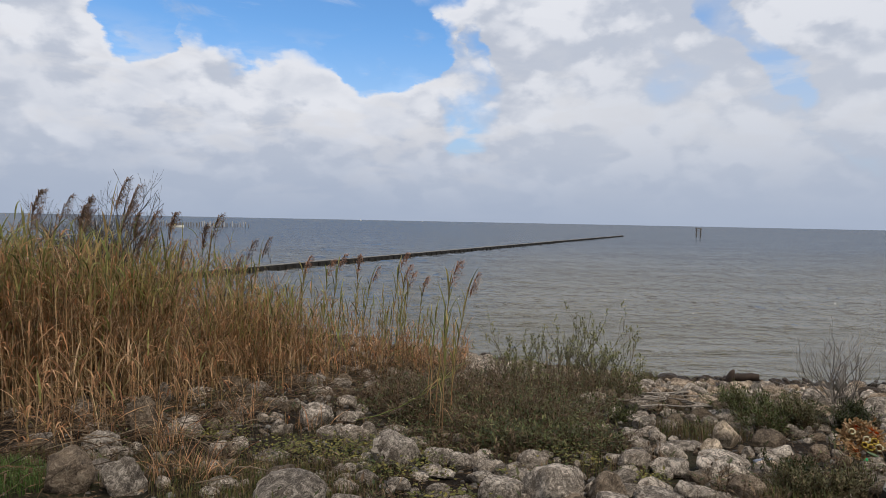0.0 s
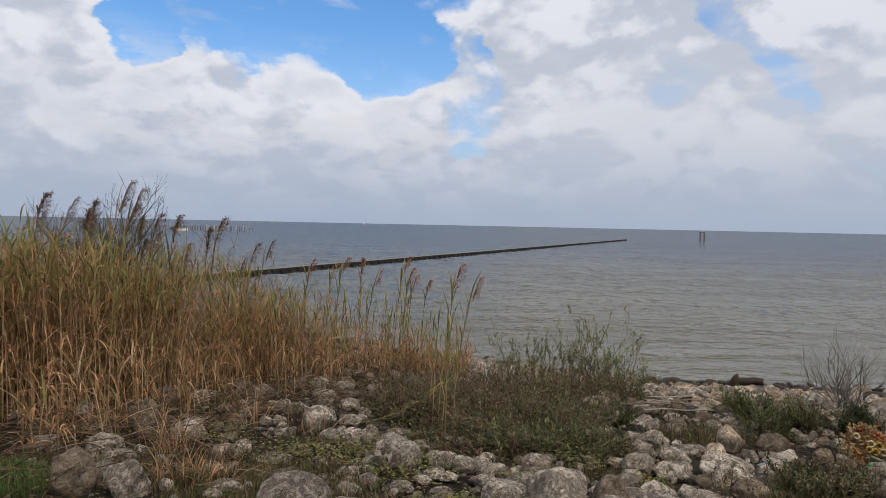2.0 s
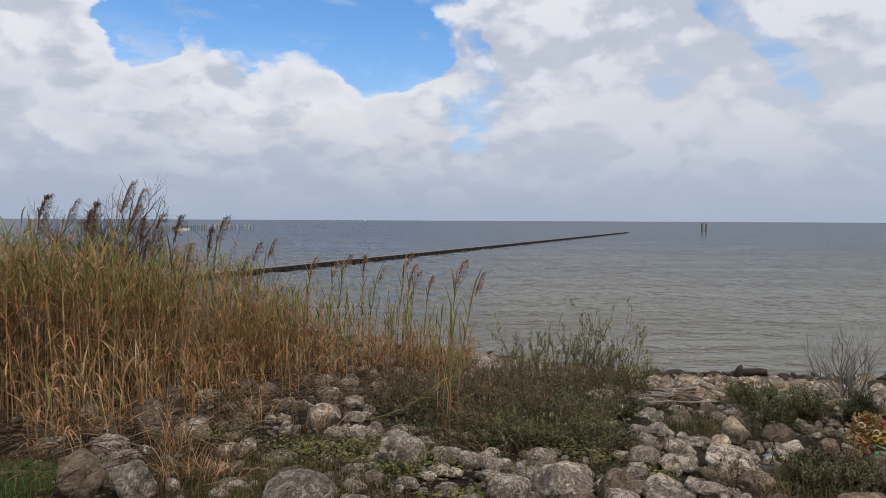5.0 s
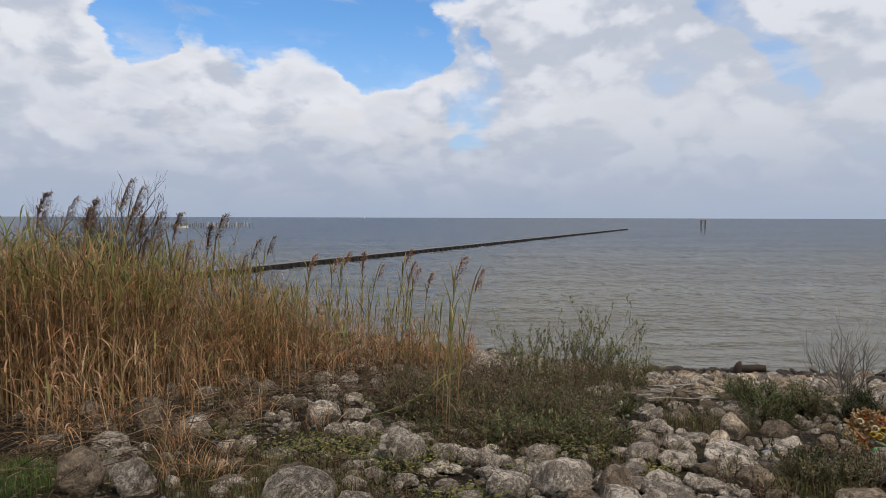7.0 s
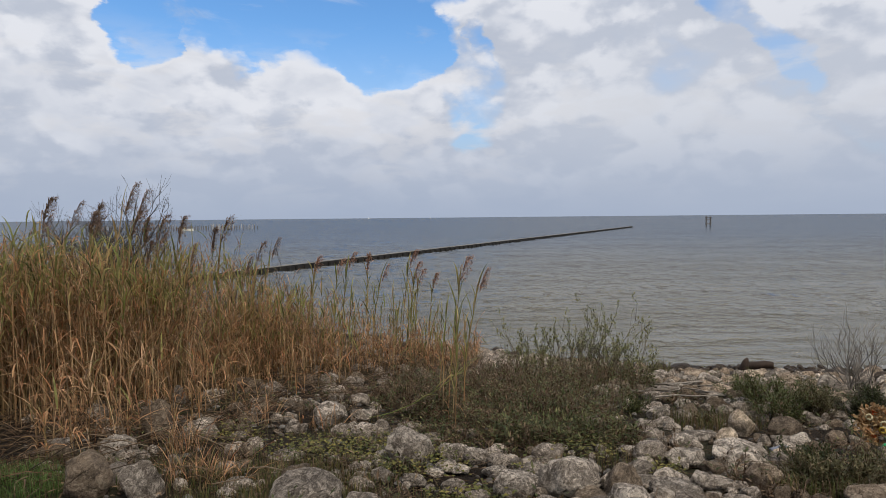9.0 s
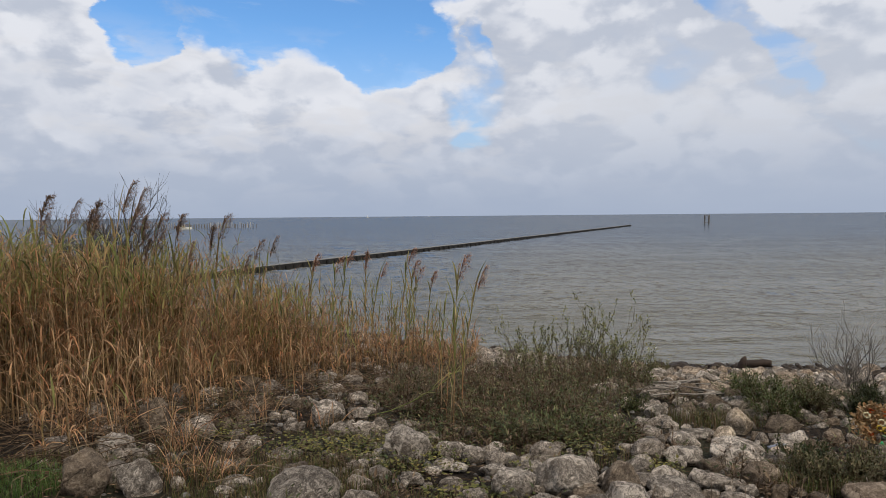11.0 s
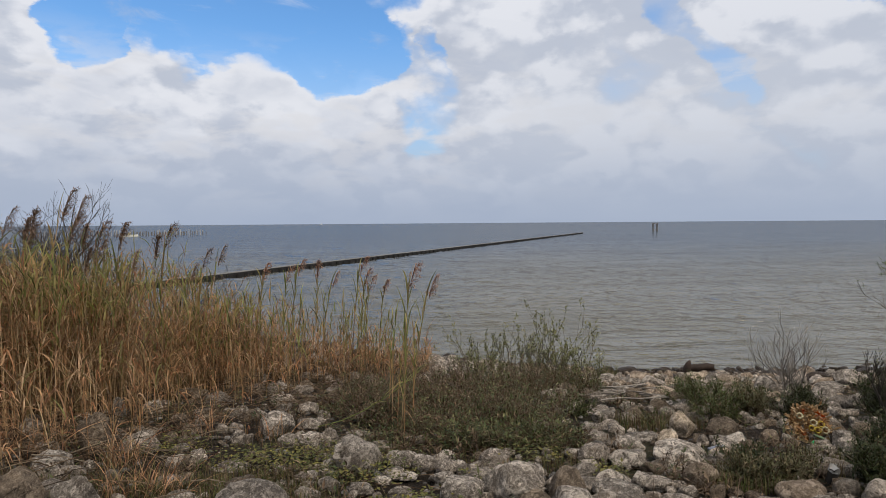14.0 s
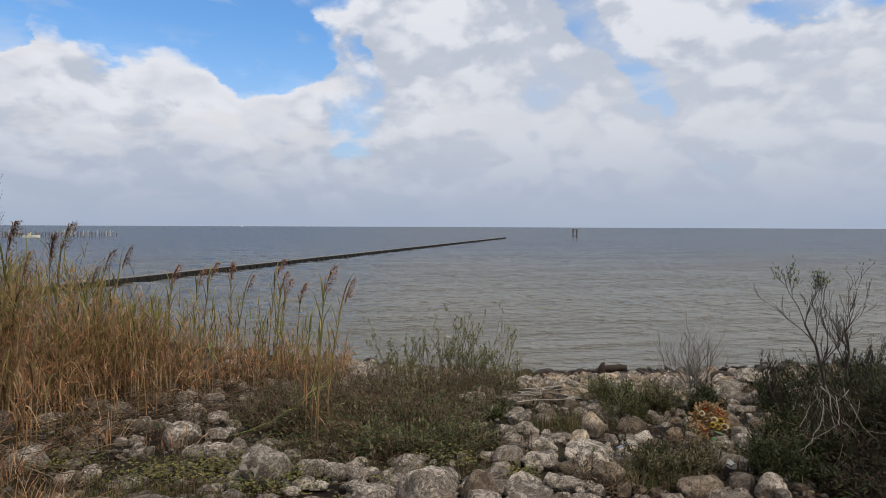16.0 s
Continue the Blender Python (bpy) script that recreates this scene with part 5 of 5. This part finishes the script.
def hull_bm(length, beam, height):
    bm = bmesh.new()
    secs = []
    for i in range(9):
        t = i / 8
        w = beam * 0.5 * (math.sin(math.pi * min(1.0, t * 0.62 + 0.38)) ** 0.7 if t < 0.98 else 0.03)
        sheer = height * (1 + 0.35 * t * t)
        xx = length * (t - 0.5)
        secs.append([bm.verts.new((xx, -w, sheer)), bm.verts.new((xx, -w * 0.8, 0.0)), bm.verts.new((xx, 0, -0.25)), bm.verts.new((xx, w * 0.8, 0.0)), bm.verts.new((xx, w, sheer)),
                     bm.verts.new((xx, 0, sheer * 0.8))])
    for a_, b_ in zip(secs, secs[1:]):
        for j in range(6):
            bm.faces.new((a_[j], a_[(j + 1) % 6], b_[(j + 1) % 6], b_[j]))
    bm.faces.new(secs[0])
    bm.faces.new(secs[-1][::-1])
    bmesh.ops.recalc_face_normals(bm, faces=bm.faces[:])
    return bm


boat = empty("motor_boat", Matrix.LocRotScale((-69.0, 164.0, 0.0), Euler((0, 0, 0.15)), None), "small cream open motor boat lying near the old pier", "boat")
part("hull", hull_bm(3.6, 1.4, 0.5), hull_white, boat)
console = part("console", box_bm(0.5, 0.6, 0.55, (-0.3, 0, 0.7), 0.05), hull_yellow, boat, "faded yellow steering console")
part("outboard", box_bm(0.3, 0.35, 0.7, (-1.95, 0, 0.55), 0.06), timber, boat)
part("windscreen", box_bm(0.06, 0.6, 0.35, (-0.05, 0, 1.1), 0.01), hull_white, console)

for sx, sy, size in ((-205.0, 1580.0, 0.7), (-62.0, 1900.0, 0.5)):
    sail = empty("sailing_boat", Matrix.LocRotScale((sx, sy, 0), Euler((0, 0, 0.5)), (size, size, size)), "distant white sailing boat on the horizon", "boat", "distant sailing boats")
    part("hull", hull_bm(7.5, 2.4, 0.9), hull_white, sail)
    part("mast", pole_bm(0.08, 0.8, 9.5, 3), pile_wood, sail)
    bm = bmesh.new()
    tri = [bm.verts.new(v) for v in ((0.0, -0.02, 1.4), (-3.2, -0.3, 1.5), (-0.05, 0.0, 9.2), (0.0, 0.02, 1.4), (-3.2, -0.26, 1.5), (-0.05, 0.03, 9.2))]
    for f in ((0, 1, 2), (5, 4, 3), (0, 3, 4, 1), (1, 4, 5, 2), (2, 5, 3, 0)):
        bm.faces.new([tri[i] for i in f])
    part("mainsail", bm, cloth_white, sail)

# ---------------------------------------------------------------- driftwood
log = Soup()
pts = [Vector((-0.26 + 0.13 * i, 0.02 * math.sin(i), 0.010 * math.cos(2 * i))) for i in range(5)]
log.tube(pts, [0.075, 0.088, 0.085, 0.082, 0.07], 12)
ob = log.put("driftwood_log", [drift], smooth=True)
ob.matrix_basis = Matrix.LocRotScale((5.50, 11.3, ground_z(5.50, 11.3) + 0.15), Euler((0, -0.06, -0.12)), (0.9, 0.85, 0.85))
tagged(ob, "short dark brown driftwood log lying on the shore stones", "log")
st = Soup()
pts = [Vector((0.0, 0, -0.15)), Vector((0.01, 0, 0.0)), Vector((0.02, 0.01, 0.12)), Vector((0.05, 0.0, 0.22)), Vector((0.09, 0.0, 0.29))]
st.tube(pts, [0.10, 0.105, 0.095, 0.065, 0.025], 10)
ob = st.put("driftwood_stump", [drift], smooth=True)
ob.location = (5.20, 11.25, ground_z(5.20, 11.25) + 0.04)
ob.scale = (0.8, 0.8, 0.95)
tagged(ob, "dark pointed driftwood stump beside the log", "stump")
for i in range(16):
    s = Soup()
    ln, a_ = rng.uniform(0.5, 1.1), rng.uniform(-0.7, 0.5)
    d = Vector((math.cos(a_), math.sin(a_), rng.uniform(-0.1, 0.1)))
    r0 = rng.uniform(0.006, 0.02)
    s.tube([d * ln * (j / 4 - 0.5) + Vector((0, 0, rng.uniform(-0.015, 0.015))) for j in range(5)], [r0, r0, r0 * 0.9, r0 * 0.8, r0 * 0.5], 6)
    ob = s.put("driftwood_stick", [bark_pale], smooth=True)
    x, y = rng.uniform(2.5, 3.9), rng.uniform(7.6, 9.1)
    ob.location = (x, y, ground_z(x, y) + 0.09)
    tagged(ob, "grey weathered driftwood stick lying across the stones", "stick", "driftwood sticks")

# ---------------------------------------------------------------- the wreath left on the stones
mesh_tan = plant("wreath_mesh_tan", ((0.44, 0.23, 0.09), (0.50, 0.33, 0.15), (0.22, 0.11, 0.045), (0.62, 0.48, 0.28), (0.40, 0.19, 0.07), (0.56, 0.38, 0.19)), 0.6, 0.3)
silk_red = plant("wreath_silk_orange", ((0.62, 0.10, 0.02), (0.70, 0.17, 0.03), (0.50, 0.06, 0.02)), 0.55, 0.2)
ribbon_cream = plain("ribbon_cream", (0.70, 0.60, 0.36), 0.5, 0.1)
ribbon_gold = plain("ribbon_gold", (0.62, 0.42, 0.06), 0.45, 0.12)
glass_green = plain("green_plastic", (0.0, 0.34, 0.10), 0.35, 0.1)
WX0, WY0 = 3.70, 5.47
wreath = empty("wreath", Matrix.LocRotScale((WX0, WY0, ground_z(WX0, WY0) + 0.16), Euler((-0.35, 0.0, -0.5)), (1.28, 1.28, 1.22)),
               "orange and tan ribbon wreath with red silk flowers on stones", "wreath")
rr = random.Random(5)
for i in range(18):                                # ruffles round the ring and over its middle
    s = Soup()
    a_ = 6.2832 * i / 13
    q = 0.092 if i < 13 else 0.035
    c = Vector((math.cos(a_) * q, 0, math.sin(a_) * q * 1.12))
    for j in range(46):
        p = c + Vector((rr.gauss(0, 0.02), rr.uniform(-0.045, 0.015), rr.gauss(0, 0.02)))
        d = Vector((rr.gauss(0, 1), -rr.uniform(0.0, 0.9), rr.gauss(0, 1))).normalized()
        n = Vector((rr.gauss(0, 0.6), -1, rr.gauss(0, 0.6)))
        side = d.cross(n).normalized()
        s.strip([p, p + d * 0.022 - Vector((0, 0.006, 0)), p + d * 0.040], [0.006, 0.013, 0.009], side)
    s.put("ruffle", [mesh_tan], wreath)
for cx, cz in ((-0.03, 0.085), (0.055, 0.075), (-0.03, -0.075), (0.085, 0.055)):
    s = Soup()
    for j in range(14):
        d = Vector((rr.gauss(0, 1), -rr.uniform(0.3, 1.2), rr.gauss(0, 1))).normalized()
        s.leaf(Vector((cx, -0.05, cz)), d, rr.uniform(0.018, 0.032), 0.016, Vector((0.2, 0.3, 1)))
    s.put("silk_flower", [silk_red], wreath)
for cx, cz, r0, mat in ((0.03, 0.01, 0.02, ribbon_cream), (0.075, 0.005, 0.02, ribbon_gold), (0.055, -0.04, 0.02, ribbon_gold), (0.10, -0.035, 0.022, ribbon_cream), (-0.055, 0.05, 0.018, ribbon_cream), (0.02, -0.03, 0.018, ribbon_gold)):
    s = Soup()
    s.tube([Vector((cx + math.cos(t * 0.5236) * r0, -0.062, cz + math.sin(t * 0.5236) * r0)) for t in range(13)], [0.0065] * 13, 6)
    s.put("ribbon_loop", [mat], wreath, True)
s = Soup()
s.tube([Vector((0.03, -0.06, -0.075)), Vector((0.07, -0.065, -0.09)), Vector((0.12, -0.06, -0.11))], [0.006, 0.012, 0.003], 6)
s.put("ribbon_tail", [plain("ribbon_sage", (0.22, 0.30, 0.16), 0.6)], wreath, True)

bulb = Soup()
bulb.tube([Vector((0, 0, 0.0)), Vector((0, 0, 0.02)), Vector((0, 0, 0.05)), Vector((0.004, 0, 0.085)), Vector((0.008, 0, 0.105))], [0.014, 0.022, 0.026, 0.018, 0.006], 12)
ob = bulb.put("plastic_ornament", [glass_green], smooth=True)
ob.location = (3.42, 4.98, ground_z(3.42, 4.98) + 0.02)
ob.scale = (0.75, 0.75, 0.75)
tagged(ob, "small bright green plastic ornament below the wreath", "ornament")

can = empty("jar", Matrix.LocRotScale((2.92, 4.05, ground_z(2.92, 4.05) + 0.02), Euler((0.25, 0.1, 0)), None), "small dark glass jar with a pale lid among the stones", "jar")
jar_body = part("body", pole_bm(0.034, 0.0, 0.085, 2, 14, 1.0), plain("dark_glass", (0.05, 0.045, 0.04), 0.2, 0.1), can)
part("lid", pole_bm(0.037, 0.085, 0.10, 1, 14, 0.97), plain("tin_lid", (0.36, 0.34, 0.31), 0.5, 0.1, 12, 0.3), jar_body, "pale metal lid")

bottle = empty("plastic_bottle", Matrix.LocRotScale((2.52, 4.86, land(2.52, 4.86) + 0.07), Euler((0.15, 1.35, 0.3)), None), "small pale bluish plastic bottle wedged between boulders", "bottle")
s = Soup()
s.tube([Vector((0, 0, z)) for z in (-0.06, -0.055, -0.02, 0.0, 0.03, 0.045, 0.058)], [0.018, 0.024, 0.023, 0.021, 0.024, 0.014, 0.009], 14)
bottle_body = s.put("body", [plain("pale_plastic", (0.17, 0.18, 0.22), 0.5, 0.08)], bottle, True)
part("cap", pole_bm(0.011, 0.056, 0.072, 4, 12, 1.0), plain("cap_white", (0.45, 0.45, 0.47), 0.4, 0.05), bottle_body, "white screw cap")

# the long bent cane that leans out over the scrub
s = Soup()
pts = [Vector((-0.75 + 1.05 * t, 0.25 * t, 0.06 + 0.52 * t ** 1.7)) for t in (0, 0.2, 0.4, 0.6, 0.8, 1.0)]
lean = empty("leaning_reed", Matrix.Translation((-0.05, 6.0, ground_z(-0.05, 6.0))), "bent yellow-green reed leaning over the scrub", "reed")
s.tube(pts, [0.006, 0.0055, 0.005, 0.0045, 0.004, 0.002], 5)
s.put("cane", [reed_green], lean, True)
for j in range(8):
    s = Soup()
    t = 0.45 + 0.07 * j
    i = min(4, int(t * 5))
    p = pts[i].lerp(pts[i + 1], t * 5 - i)
    reed_leaf(s, p, rng.uniform(-0.7, 0.9), rng.uniform(0.2, 0.34), 0.014, rng.uniform(0.2, 0.7), rng.uniform(0.5, 1.0), 0)
    s.put("leaf", [reed_green], lean)
